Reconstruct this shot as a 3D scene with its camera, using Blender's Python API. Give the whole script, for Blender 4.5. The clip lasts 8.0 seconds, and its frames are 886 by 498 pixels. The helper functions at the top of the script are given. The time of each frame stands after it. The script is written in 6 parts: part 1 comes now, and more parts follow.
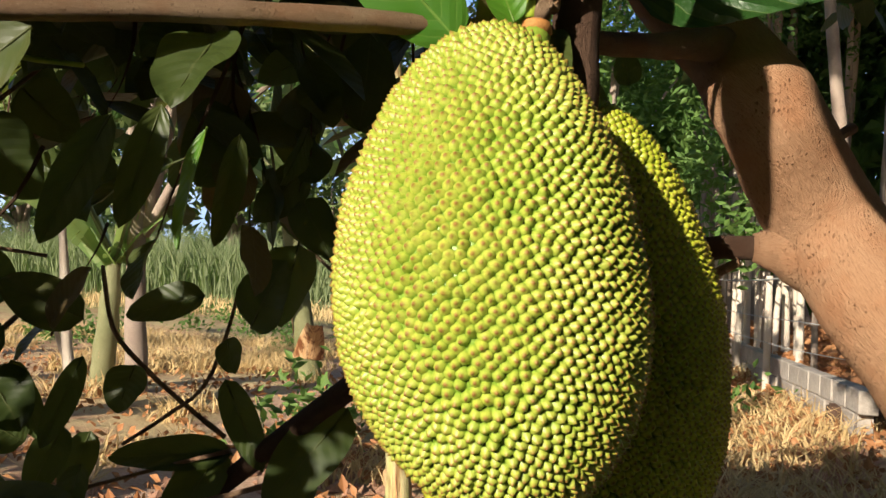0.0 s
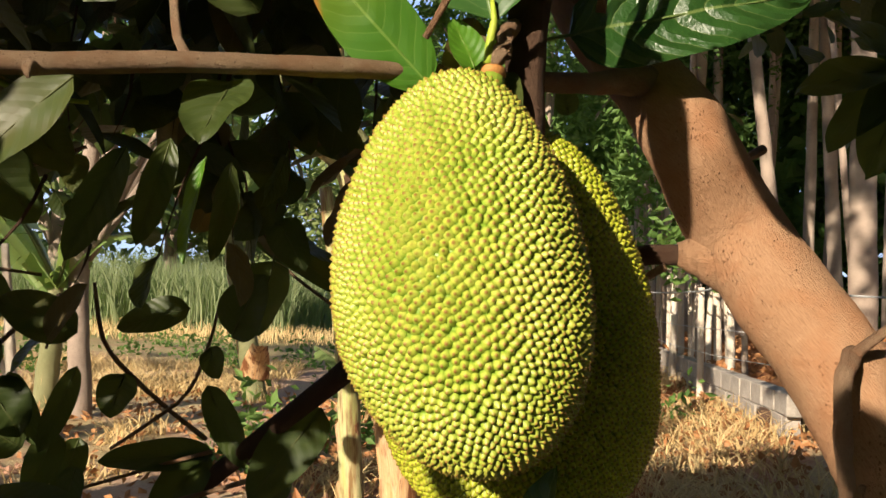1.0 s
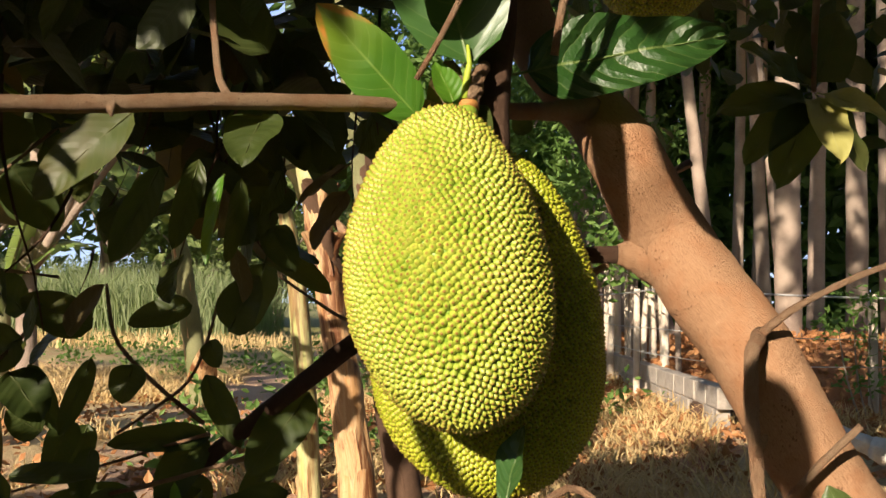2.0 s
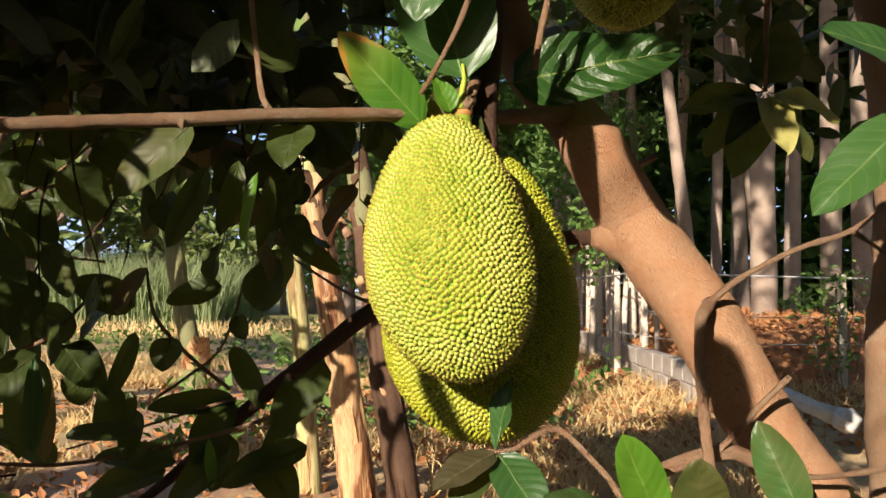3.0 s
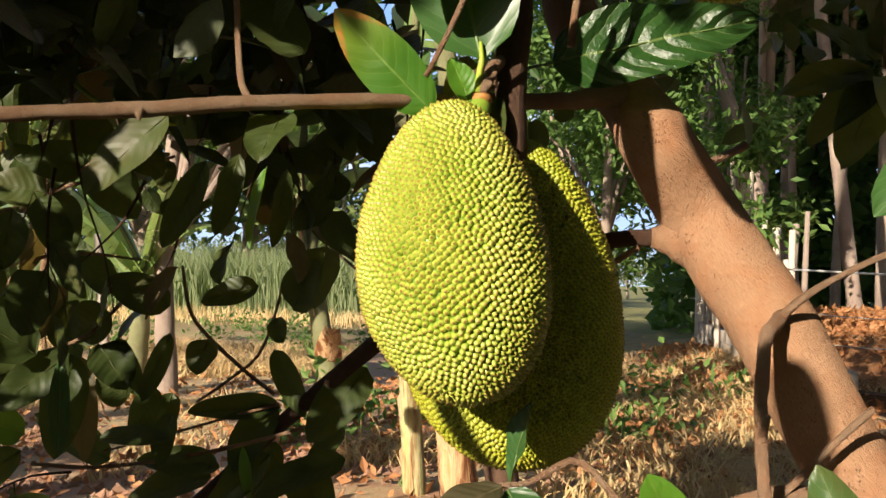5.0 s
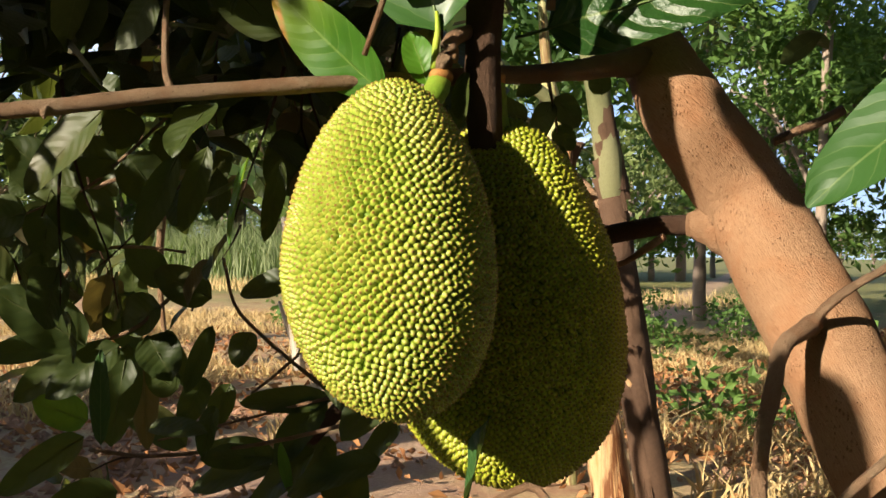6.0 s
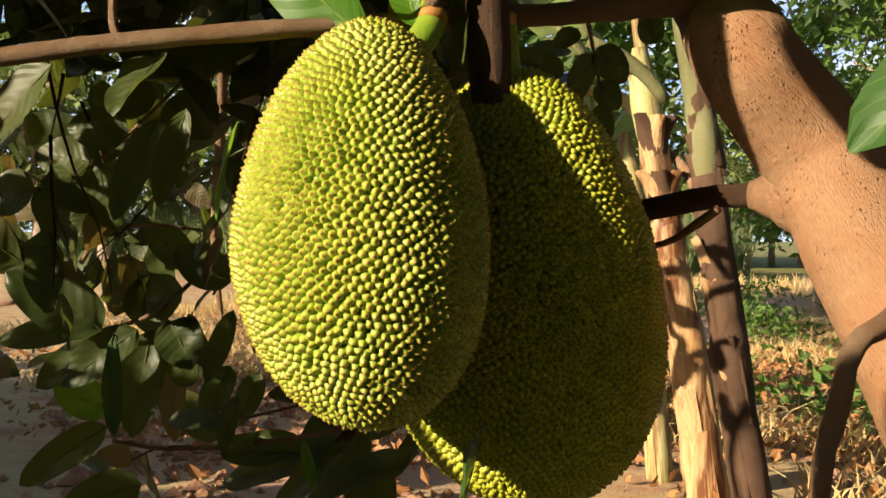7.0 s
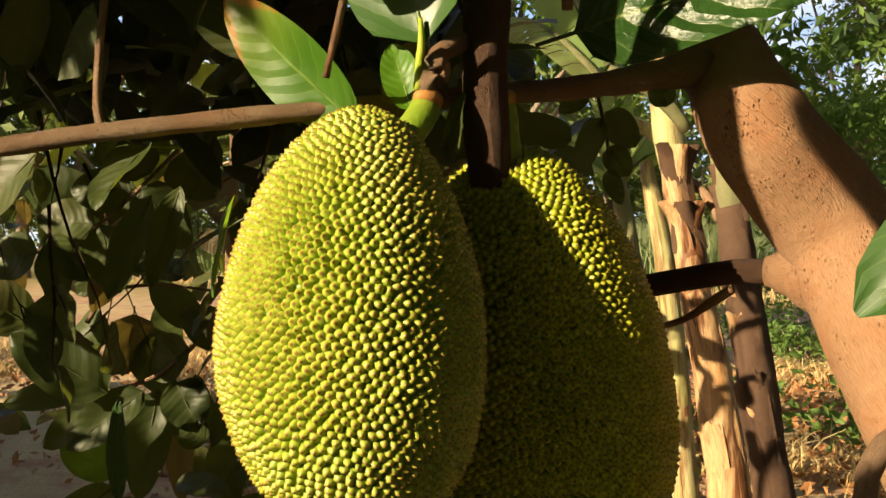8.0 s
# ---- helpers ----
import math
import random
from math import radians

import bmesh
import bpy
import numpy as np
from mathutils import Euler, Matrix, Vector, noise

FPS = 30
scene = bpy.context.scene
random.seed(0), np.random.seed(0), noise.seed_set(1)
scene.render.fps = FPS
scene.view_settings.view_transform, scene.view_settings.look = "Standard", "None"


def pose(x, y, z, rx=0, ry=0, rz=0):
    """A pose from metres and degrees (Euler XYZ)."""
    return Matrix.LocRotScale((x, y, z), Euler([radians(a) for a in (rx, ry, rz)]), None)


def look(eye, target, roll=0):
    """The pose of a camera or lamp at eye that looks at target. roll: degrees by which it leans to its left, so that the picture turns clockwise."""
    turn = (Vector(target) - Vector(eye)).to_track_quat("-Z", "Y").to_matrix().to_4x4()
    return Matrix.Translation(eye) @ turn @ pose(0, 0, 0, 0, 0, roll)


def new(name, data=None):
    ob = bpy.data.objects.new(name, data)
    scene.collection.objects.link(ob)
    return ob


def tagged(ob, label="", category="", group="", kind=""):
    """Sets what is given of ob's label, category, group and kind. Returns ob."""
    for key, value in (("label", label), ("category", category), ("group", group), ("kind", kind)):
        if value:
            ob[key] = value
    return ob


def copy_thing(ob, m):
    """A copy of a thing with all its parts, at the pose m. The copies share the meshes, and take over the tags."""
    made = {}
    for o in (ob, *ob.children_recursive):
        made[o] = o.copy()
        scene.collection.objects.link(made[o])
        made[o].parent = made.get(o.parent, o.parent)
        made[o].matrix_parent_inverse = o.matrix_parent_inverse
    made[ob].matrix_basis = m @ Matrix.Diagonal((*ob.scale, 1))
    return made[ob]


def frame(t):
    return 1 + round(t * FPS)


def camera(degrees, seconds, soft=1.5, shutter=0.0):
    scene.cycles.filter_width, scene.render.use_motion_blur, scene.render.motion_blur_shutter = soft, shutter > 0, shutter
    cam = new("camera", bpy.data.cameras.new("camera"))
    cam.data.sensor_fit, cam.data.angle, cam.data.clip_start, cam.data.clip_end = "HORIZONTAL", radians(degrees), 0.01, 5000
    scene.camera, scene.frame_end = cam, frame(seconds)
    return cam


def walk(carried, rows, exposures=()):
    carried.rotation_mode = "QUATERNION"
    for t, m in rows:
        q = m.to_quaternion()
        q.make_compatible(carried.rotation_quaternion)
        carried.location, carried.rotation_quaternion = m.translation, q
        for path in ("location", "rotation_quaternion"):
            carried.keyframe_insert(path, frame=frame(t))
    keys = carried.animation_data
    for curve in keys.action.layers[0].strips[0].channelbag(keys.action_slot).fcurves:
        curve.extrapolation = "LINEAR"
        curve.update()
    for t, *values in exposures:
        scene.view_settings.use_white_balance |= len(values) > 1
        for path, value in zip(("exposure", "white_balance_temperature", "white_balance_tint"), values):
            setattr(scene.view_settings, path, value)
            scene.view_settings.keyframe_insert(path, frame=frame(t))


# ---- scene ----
cam = camera(51.0, 8.0, shutter=0.0)
PATH = [
    (0, (0.215, -0.069, 1.324), (-0.251, 2.105, 1.387), 2.9),
    (0.5, (0.22, -0.145, 1.308), (-0.199, 2.038, 1.402), 2.3),
    (1, (0.208, -0.275, 1.302), (-0.115, 1.923, 1.417), 1.7),
    (1.5, (0.182, -0.424, 1.294), (-0.035, 1.785, 1.425), 1.3),
    (2.8, (0.163, -0.815, 1.258), (0.014, 1.401, 1.368), 0.6),
    (3, (0.159, -0.888, 1.256), (0.022, 1.33, 1.355), 0.4),
    (3.5, (0.148, -0.977, 1.251), (0.009, 1.239, 1.365), 0.8),
    (4, (0.156, -0.955, 1.256), (-0.012, 1.26, 1.379), 1.0),
    (4.5, (0.229, -0.821, 1.258), (-0.055, 1.38, 1.38), 1.1),
    (4.7, (0.282, -0.746, 1.265), (-0.069, 1.448, 1.375), 1.1),
    (5.8, (0.718, -0.391, 1.343), (-0.212, 1.629, 1.334), 1.0),
    (6, (0.766, -0.33, 1.334), (-0.236, 1.656, 1.34), 0.8),
    (6.5, (0.804, -0.172, 1.325), (-0.346, 1.732, 1.316), 0.7),
    (7, (0.797, -0.03, 1.322), (-0.438, 1.82, 1.288), 0.8),
    (7.5, (0.787, 0.037, 1.383), (-0.492, 1.856, 1.347), 0.7),
    (8, (0.799, 0.039, 1.426), (-0.492, 1.851, 1.421), 0.3),
]

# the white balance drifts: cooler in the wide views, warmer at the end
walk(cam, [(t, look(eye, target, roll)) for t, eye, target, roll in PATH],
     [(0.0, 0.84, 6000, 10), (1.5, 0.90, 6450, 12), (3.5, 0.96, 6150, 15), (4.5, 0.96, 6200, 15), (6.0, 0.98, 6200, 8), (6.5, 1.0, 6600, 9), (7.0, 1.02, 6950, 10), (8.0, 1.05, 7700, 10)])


# ---- light ----
SUN_AZ, SUN_EL = radians(22), radians(20)      # from behind the first view, to its left
TO_SUN = Vector((-math.sin(SUN_AZ) * math.cos(SUN_EL), -math.cos(SUN_AZ) * math.cos(SUN_EL), math.sin(SUN_EL)))
world = bpy.data.worlds.new("sky")
scene.world = world
world.use_nodes = True
wn = world.node_tree.nodes
sky = wn.new("ShaderNodeTexSky")
sky.sky_type, sky.sun_disc = "NISHITA", False
sky.sun_elevation, sky.sun_rotation = SUN_EL, math.atan2(TO_SUN.x, TO_SUN.y)
sky.altitude, sky.air_density, sky.dust_density, sky.ozone_density = 400.0, 1.0, 1.6, 1.0
world.node_tree.links.new(sky.outputs[0], wn["Background"].inputs[0])
wn["Background"].inputs[1].default_value = 0.06
lamp = bpy.data.lights.new("sun", "SUN")
lamp.energy, lamp.angle, lamp.color = 5.0, radians(0.5), (1.0, 0.85, 0.64)
sun = new("sun", lamp)
sun.matrix_world = look(tuple(TO_SUN * 30), (0, 0, 0))


# ---- materials ----
def material(name, rough=0.7, spec=0.3):
    m = bpy.data.materials.new(name)
    m.use_nodes = True
    nt = m.node_tree
    b = nt.nodes["Principled BSDF"]
    b.inputs["Roughness"].default_value = rough
    b.inputs["Specular IOR Level"].default_value = spec
    return m, nt, b


def node(nt, kind, **kw):
    n = nt.nodes.new(kind)
    for k, v in kw.items():
        n.inputs[k].default_value = v
    return n


def coords(nt, scale=(1, 1, 1), which="Object"):
    tc = nt.nodes.new("ShaderNodeTexCoord")
    mp = nt.nodes.new("ShaderNodeMapping")
    mp.inputs["Scale"].default_value = scale
    nt.links.new(tc.outputs[which], mp.inputs["Vector"])
    return mp.outputs[0]


def noise_tex(nt, vec, scale, detail=4.0, rough=0.55):
    n = node(nt, "ShaderNodeTexNoise", Scale=scale, Detail=detail, Roughness=rough)
    nt.links.new(vec, n.inputs["Vector"])
    return n.outputs["Fac"]


def ramp(nt, fac, stops):
    r = nt.nodes.new("ShaderNodeValToRGB")
    e = r.color_ramp.elements
    while len(e) < len(stops):
        e.new(0.5)
    for el, (p, c) in zip(e, stops):
        el.position = p
        el.color = (*c, 1) if len(c) == 3 else c
    nt.links.new(fac, r.inputs[0])
    return r.outputs[0]


def grey(nt, fac, lo, hi):
    return ramp(nt, fac, [(lo, (0, 0, 0)), (hi, (1, 1, 1))])


def mix(nt, fac, a, b, mode="MIX"):
    m = nt.nodes.new("ShaderNodeMix")
    m.data_type, m.blend_type = "RGBA", mode
    for s, v in ((m.inputs[0], fac), (m.inputs[6], a), (m.inputs[7], b)):
        if isinstance(v, (int, float)):
            s.default_value = v
        elif isinstance(v, tuple):
            s.default_value = (*v, 1)
        else:
            nt.links.new(v, s)
    return m.outputs[2]


def calc(nt, op, a, b=0.0, c=0.0):
    m = nt.nodes.new("ShaderNodeMath")
    m.operation = op
    for s, v in zip(m.inputs, (a, b, c)):
        if isinstance(v, (int, float)):
            s.default_value = v
        else:
            nt.links.new(v, s)
    return m.outputs[0]


def bump(nt, b, height, strength=0.3, dist=0.01):
    n = node(nt, "ShaderNodeBump", Strength=strength, Distance=dist)
    nt.links.new(height, n.inputs["Height"])
    nt.links.new(n.outputs[0], b.inputs["Normal"])


def rnd(nt):
    return nt.nodes.new("ShaderNodeObjectInfo").outputs["Random"]


def island(nt):
    return nt.nodes.new("ShaderNodeNewGeometry").outputs["Random Per Island"]


def rind_material(name, low, mid, tipc, dull):
    m, nt, b = material(name, 0.42, 0.45)
    v = coords(nt)
    at = nt.nodes.new("ShaderNodeAttribute")
    at.attribute_name = "tip"
    tip = at.outputs["Fac"]
    big = noise_tex(nt, v, 9, 3)
    isl = island(nt)
    body = mix(nt, grey(nt, big, 0.35, 0.7), mid, dull)
    body = mix(nt, calc(nt, "MULTIPLY", isl, 0.35), body, (0.43, 0.43, 0.05))
    col = mix(nt, grey(nt, tip, 0.0, 0.55), low, body)
    speck = calc(nt, "MULTIPLY", grey(nt, tip, 0.72, 0.92), grey(nt, noise_tex(nt, v, 14, 2), 0.22, 0.45))
    col = mix(nt, calc(nt, "MULTIPLY", speck, 0.85), col, tipc)
    fine = noise_tex(nt, v, 420, 3)
    col = mix(nt, 0.14, col, ramp(nt, fine, [(0.3, (0.1, 0.12, 0.01)), (0.7, (0.9, 0.9, 0.3))]), "OVERLAY")
    nt.links.new(col, b.inputs["Base Color"])
    nt.links.new(calc(nt, "MULTIPLY_ADD", fine, 0.25, 0.28), b.inputs["Roughness"])
    b.inputs["Subsurface Weight"].default_value = 0.0
    bump(nt, b, fine, 0.25, 0.002)
    return m


def bark_material(name, base, dark, pale, scale=1.0, spots=True, rough=0.85):
    m, nt, b = material(name, rough, 0.2)
    v = coords(nt)
    uv = coords(nt, (1, 1, 1), "UV")
    large = noise_tex(nt, v, 5 * scale, 5)
    fine = noise_tex(nt, v, 70 * scale, 5, 0.65)
    st = nt.nodes.new("ShaderNodeMapping")
    st.inputs["Scale"].default_value = (70, 14, 1)
    nt.links.new(uv, st.inputs["Vector"])
    strand = noise_tex(nt, st.outputs[0], 4, 4, 0.6)
    col = mix(nt, grey(nt, large, 0.3, 0.72), base, pale)
    col = mix(nt, calc(nt, "MULTIPLY", grey(nt, strand, 0.45, 0.75), 0.45), col, dark)
    col = mix(nt, calc(nt, "MULTIPLY", grey(nt, fine, 0.5, 0.8), 0.4), col, pale)
    h = calc(nt, "ADD", calc(nt, "MULTIPLY", strand, 0.6), calc(nt, "MULTIPLY", fine, 0.5))
    if spots:
        # scattered lenticels, each a small dark raised fleck
        fleck = coords(nt, (1, 1, 0.62))
        for size, least, amount in ((165, 0.62, 0.6), (300, 0.70, 0.5)):
            vo = node(nt, "ShaderNodeTexVoronoi", Scale=size * scale, Randomness=1.0)
            nt.links.new(fleck, vo.inputs["Vector"])
            pick = nt.nodes.new("ShaderNodeSeparateColor")
            nt.links.new(vo.outputs["Color"], pick.inputs[0])
            few = calc(nt, "MULTIPLY", grey(nt, pick.outputs[0], least, least + 0.05), grey(nt, noise_tex(nt, v, 16 * scale, 3), 0.42, 0.58))
            dot = calc(nt, "MULTIPLY", few, calc(nt, "SUBTRACT", 1.0, grey(nt, vo.outputs["Distance"], 0.14, 0.34)))
            col = mix(nt, calc(nt, "MULTIPLY", dot, amount), col, dark)
            h = calc(nt, "ADD", h, calc(nt, "MULTIPLY", dot, 0.5))
        worn = calc(nt, "MULTIPLY", grey(nt, noise_tex(nt, v, 95 * scale, 4, 0.7), 0.60, 0.72), 0.45)
        col = mix(nt, worn, col, tuple(min(1.0, c * 1.25) for c in pale))
        rust = calc(nt, "MULTIPLY", grey(nt, noise_tex(nt, v, 11 * scale, 4, 0.6), 0.46, 0.66), 0.5)
        col = mix(nt, rust, col, (base[0] * 1.02, base[1] * 0.80, base[2] * 0.68))
    nt.links.new(col, b.inputs["Base Color"])
    bump(nt, b, h, 1.0, 0.007)
    return m


def leaf_material(name, deep, light, vein, back, rough=0.32, trans=(0.25, 0.42, 0.03), edge=None, share=0.3, by_island=False, pucker=0.25, gloss=0.5):
    m, nt, b = material(name, rough, gloss)
    uv = nt.nodes.new("ShaderNodeUVMap")
    sep = nt.nodes.new("ShaderNodeSeparateXYZ")
    nt.links.new(uv.outputs[0], sep.inputs[0])
    u, v = sep.outputs[0], sep.outputs[1]
    au = calc(nt, "ABSOLUTE", calc(nt, "MULTIPLY_ADD", u, 2.0, -1.0))
    obj = coords(nt)
    wob = noise_tex(nt, obj, 25, 2)
    side = calc(nt, "FRACT", calc(nt, "ADD", calc(nt, "MULTIPLY_ADD", v, 8.0, calc(nt, "MULTIPLY", calc(nt, "POWER", au, 1.4), -1.7)), calc(nt, "MULTIPLY", wob, 0.5)))
    tri = calc(nt, "ABSOLUTE", calc(nt, "SUBTRACT", side, 0.5))
    line = calc(nt, "SUBTRACT", 1.0, grey(nt, tri, 0.012, 0.045))
    rib = calc(nt, "SUBTRACT", 1.0, grey(nt, au, 0.02, 0.05))
    veins = calc(nt, "MAXIMUM", calc(nt, "MULTIPLY", line, 0.55), rib)
    r = island(nt) if by_island else rnd(nt)
    tone = calc(nt, "ADD", calc(nt, "MULTIPLY", r, 0.6), calc(nt, "MULTIPLY", noise_tex(nt, obj, 18, 3), 0.5))
    col = mix(nt, grey(nt, tone, 0.25, 0.85), deep, light)
    fine = noise_tex(nt, obj, 160, 3)
    col = mix(nt, calc(nt, "MULTIPLY", grey(nt, fine, 0.55, 0.8), 0.25), col, light)
    if edge:
        rim = calc(nt, "MULTIPLY", grey(nt, calc(nt, "ADD", calc(nt, "MULTIPLY", au, 0.35), calc(nt, "MULTIPLY", v, 0.9)), 0.93, 1.12), grey(nt, noise_tex(nt, obj, 30, 4), 0.3, 0.55))
        col = mix(nt, rim, col, edge)
        gold = grey(nt, v, 0.45, 1.0)
        col = mix(nt, calc(nt, "MULTIPLY", gold, 0.3), col, (0.42, 0.42, 0.03))
    col = mix(nt, calc(nt, "MULTIPLY", veins, 0.42), col, vein)
    # leaves that have begun to brown, then dust and small blemishes
    col = mix(nt, calc(nt, "MULTIPLY", grey(nt, r, 0.72, 0.95), calc(nt, "MULTIPLY", grey(nt, noise_tex(nt, obj, 9, 3), 0.4, 0.6), 0.5)), col, (0.11, 0.075, 0.028))
    spot = grey(nt, noise_tex(nt, obj, 60, 5, 0.7), 0.66, 0.74)
    col = mix(nt, calc(nt, "MULTIPLY", spot, 0.4), col, (0.18, 0.13, 0.06))
    nt.links.new(col, b.inputs["Base Color"])
    quilt = calc(nt, "ADD", calc(nt, "MULTIPLY", grey(nt, tri, 0.0, 0.5), 1.0), calc(nt, "MULTIPLY", fine, 0.25))
    bump(nt, b, quilt, pucker, 0.003 if pucker < 0.5 else 0.008)
    nt.links.new(calc(nt, "MULTIPLY_ADD", wob, 0.3, rough - 0.1), b.inputs["Roughness"])
    tr = node(nt, "ShaderNodeBsdfTranslucent")
    nt.links.new(mix(nt, calc(nt, "MULTIPLY", veins, 0.5), mix(nt, r, trans, tuple(c * 0.6 for c in trans)), tuple(c * 0.5 for c in trans)), tr.inputs[0])
    sh = node(nt, "ShaderNodeMixShader", Fac=share)
    nt.links.new(b.outputs[0], sh.inputs[1])
    nt.links.new(tr.outputs[0], sh.inputs[2])
    nt.links.new(sh.outputs[0], nt.nodes["Material Output"].inputs[0])
    return m


def plain_material(name, a, bcol, scale=8, rough=0.8, fine=60, bumpy=0.3, dist=0.01, vary=True, stretch=(1, 1, 1)):
    m, nt, b = material(name, rough, 0.25)
    v = coords(nt, stretch)
    col = mix(nt, grey(nt, noise_tex(nt, v, scale, 5), 0.3, 0.7), a, bcol)
    f = noise_tex(nt, v, fine, 5, 0.65)
    col = mix(nt, 0.35, col, ramp(nt, f, [(0.3, (0.25, 0.25, 0.25)), (0.7, (0.78, 0.78, 0.78))]), "OVERLAY")
    if vary:
        col = mix(nt, calc(nt, "MULTIPLY", rnd(nt), 0.3), col, tuple(c * 0.6 for c in a))
    nt.links.new(col, b.inputs["Base Color"])
    bump(nt, b, f, bumpy, dist)
    return m


def blade_material(name, a, bcol, trans, share=0.3, rough=0.6):
    """For joined blades and small leaves: each one has its own tone."""
    m, nt, b = material(name, rough, 0.3)
    r = island(nt)
    v = coords(nt)
    patch = grey(nt, noise_tex(nt, v, 0.9, 3), 0.35, 0.65)
    col = mix(nt, calc(nt, "MULTIPLY_ADD", r, 0.65, calc(nt, "MULTIPLY", patch, 0.35)), a, bcol)
    nt.links.new(col, b.inputs["Base Color"])
    tr = node(nt, "ShaderNodeBsdfTranslucent", Color=(*trans, 1))
    sh = node(nt, "ShaderNodeMixShader", Fac=share)
    nt.links.new(b.outputs[0], sh.inputs[1])
    nt.links.new(tr.outputs[0], sh.inputs[2])
    nt.links.new(sh.outputs[0], nt.nodes["Material Output"].inputs[0])
    return m


RIND = rind_material("rind", (0.18, 0.29, 0.025), (0.375, 0.415, 0.07), (0.24, 0.09, 0.03), (0.27, 0.365, 0.04))
RIND_B = rind_material("rind_green", (0.12, 0.17, 0.008), (0.39, 0.42, 0.03), (0.16, 0.08, 0.02), (0.30, 0.37, 0.015))
PEDUNCLE = plain_material("peduncle", (0.15, 0.29, 0.02), (0.26, 0.30, 0.04), 22, 0.55, 120, 0.3, 0.004)
COLLAR = plain_material("orange_scar", (0.42, 0.17, 0.045), (0.52, 0.30, 0.09), 60, 0.7, 200, 0.4, 0.003)
BARK = bark_material("limb_bark", (0.335, 0.185, 0.098), (0.12, 0.046, 0.026), (0.43, 0.262, 0.156))
BARK_GREY = bark_material("branch_bark", (0.27, 0.165, 0.095), (0.10, 0.06, 0.04), (0.40, 0.28, 0.18), 1.6)
# bark colour darkened to stand for shade on branch, fruiting stem and spray twigs
BARK_SHADED = bark_material("dark_bark", (0.075, 0.042, 0.026), (0.03, 0.018, 0.012), (0.12, 0.07, 0.045), 1.6)
TWIG = bark_material("twig_bark", (0.33, 0.195, 0.115), (0.10, 0.055, 0.03), (0.45, 0.31, 0.20), 2.2)
GREEN_STEM = plain_material("green_stem", (0.30, 0.42, 0.03), (0.40, 0.45, 0.06), 30, 0.5, 150, 0.2, 0.002)
LEAF = leaf_material("jack_leaf", (0.028, 0.046, 0.011), (0.066, 0.090, 0.022), (0.12, 0.13, 0.045), (0.1, 0.15, 0.05), 0.42, (0.20, 0.24, 0.03), None, 0.3, False, 0.25, 0.35)
# LEAF_LIT and LEAF_SUN: brighter greens with the sun put into the colour
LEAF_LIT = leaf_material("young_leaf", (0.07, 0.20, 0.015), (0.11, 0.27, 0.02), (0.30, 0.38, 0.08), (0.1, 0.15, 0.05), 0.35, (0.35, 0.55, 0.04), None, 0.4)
LEAF_SUN = leaf_material("sunlit_leaf", (0.026, 0.075, 0.018), (0.045, 0.11, 0.024), (0.20, 0.27, 0.09), (0.1, 0.15, 0.05), 0.36, (0.25, 0.42, 0.04), None, 0.10)
# sunlight on two rosette leaves, put into a pale yellow colour
LEAF_SUNPALE = leaf_material("fading_leaf", (0.34, 0.33, 0.09), (0.46, 0.43, 0.14), (0.5, 0.48, 0.2), (0.1, 0.15, 0.05), 0.45, (0.5, 0.5, 0.1), None, 0.3)
LEAF_RED = leaf_material("turning_leaf", (0.05, 0.15, 0.012), (0.095, 0.22, 0.016), (0.26, 0.38, 0.08), (0.1, 0.15, 0.05), 0.38, (0.4, 0.55, 0.04), (0.40, 0.08, 0.02), 0.2)
LEAF_BIG = leaf_material("broad_leaf", (0.020, 0.062, 0.012), (0.040, 0.10, 0.020), (0.26, 0.33, 0.10), (0.1, 0.15, 0.05), 0.28, (0.2, 0.35, 0.04), None, 0.12, False, 0.9)
LEAF_OLD = leaf_material("old_leaf", (0.06, 0.055, 0.025), (0.12, 0.09, 0.035), (0.24, 0.2, 0.1), (0.1, 0.1, 0.05), 0.5, (0.35, 0.25, 0.05))
LEAF_MASS = leaf_material("crown_leaf", (0.028, 0.042, 0.011), (0.066, 0.085, 0.021), (0.12, 0.14, 0.05), (0.1, 0.15, 0.05), 0.45, (0.18, 0.22, 0.03), None, 0.2, True, 0.25, 0.4)


LITTER_BARK = bark_material("dry_husk", (0.36, 0.20, 0.10), (0.10, 0.05, 0.03), (0.55, 0.36, 0.2), 2.5)
# ---- mesh helpers ----
def part(name, bm, mat, parent=None, label="", smooth=True):
    me = bpy.data.meshes.new(name)
    if isinstance(bm, tuple):
        verts, faces, uvs = bm
        me.from_pydata(verts, [], faces)
        if uvs is not None:
            lay = me.uv_layers.new(name="UVMap")
            idx = np.empty(len(me.loops), dtype=np.int32)
            me.loops.foreach_get("vertex_index", idx)
            lay.data.foreach_set("uv", np.asarray(uvs, dtype=np.float32)[idx].ravel())
    else:
        bm.to_mesh(me)
        bm.free()
    me.update()
    me.materials.append(mat)
    me.polygons.foreach_set("use_smooth", [smooth] * len(me.polygons))
    ob = new(name, me)
    if parent is not None:
        ob.parent = parent
    if label:
        tagged(ob, label)
    return ob


def share(name, ob, parent, m):
    o = new(name, ob.data)
    o.parent = parent
    o.matrix_basis = m
    return o


def thing(name, label, category, at=(0, 0, 0), group="", kind=""):
    e = new(name)
    e.empty_display_size = 0.1
    e.location = at
    return tagged(e, label, category, group, kind)


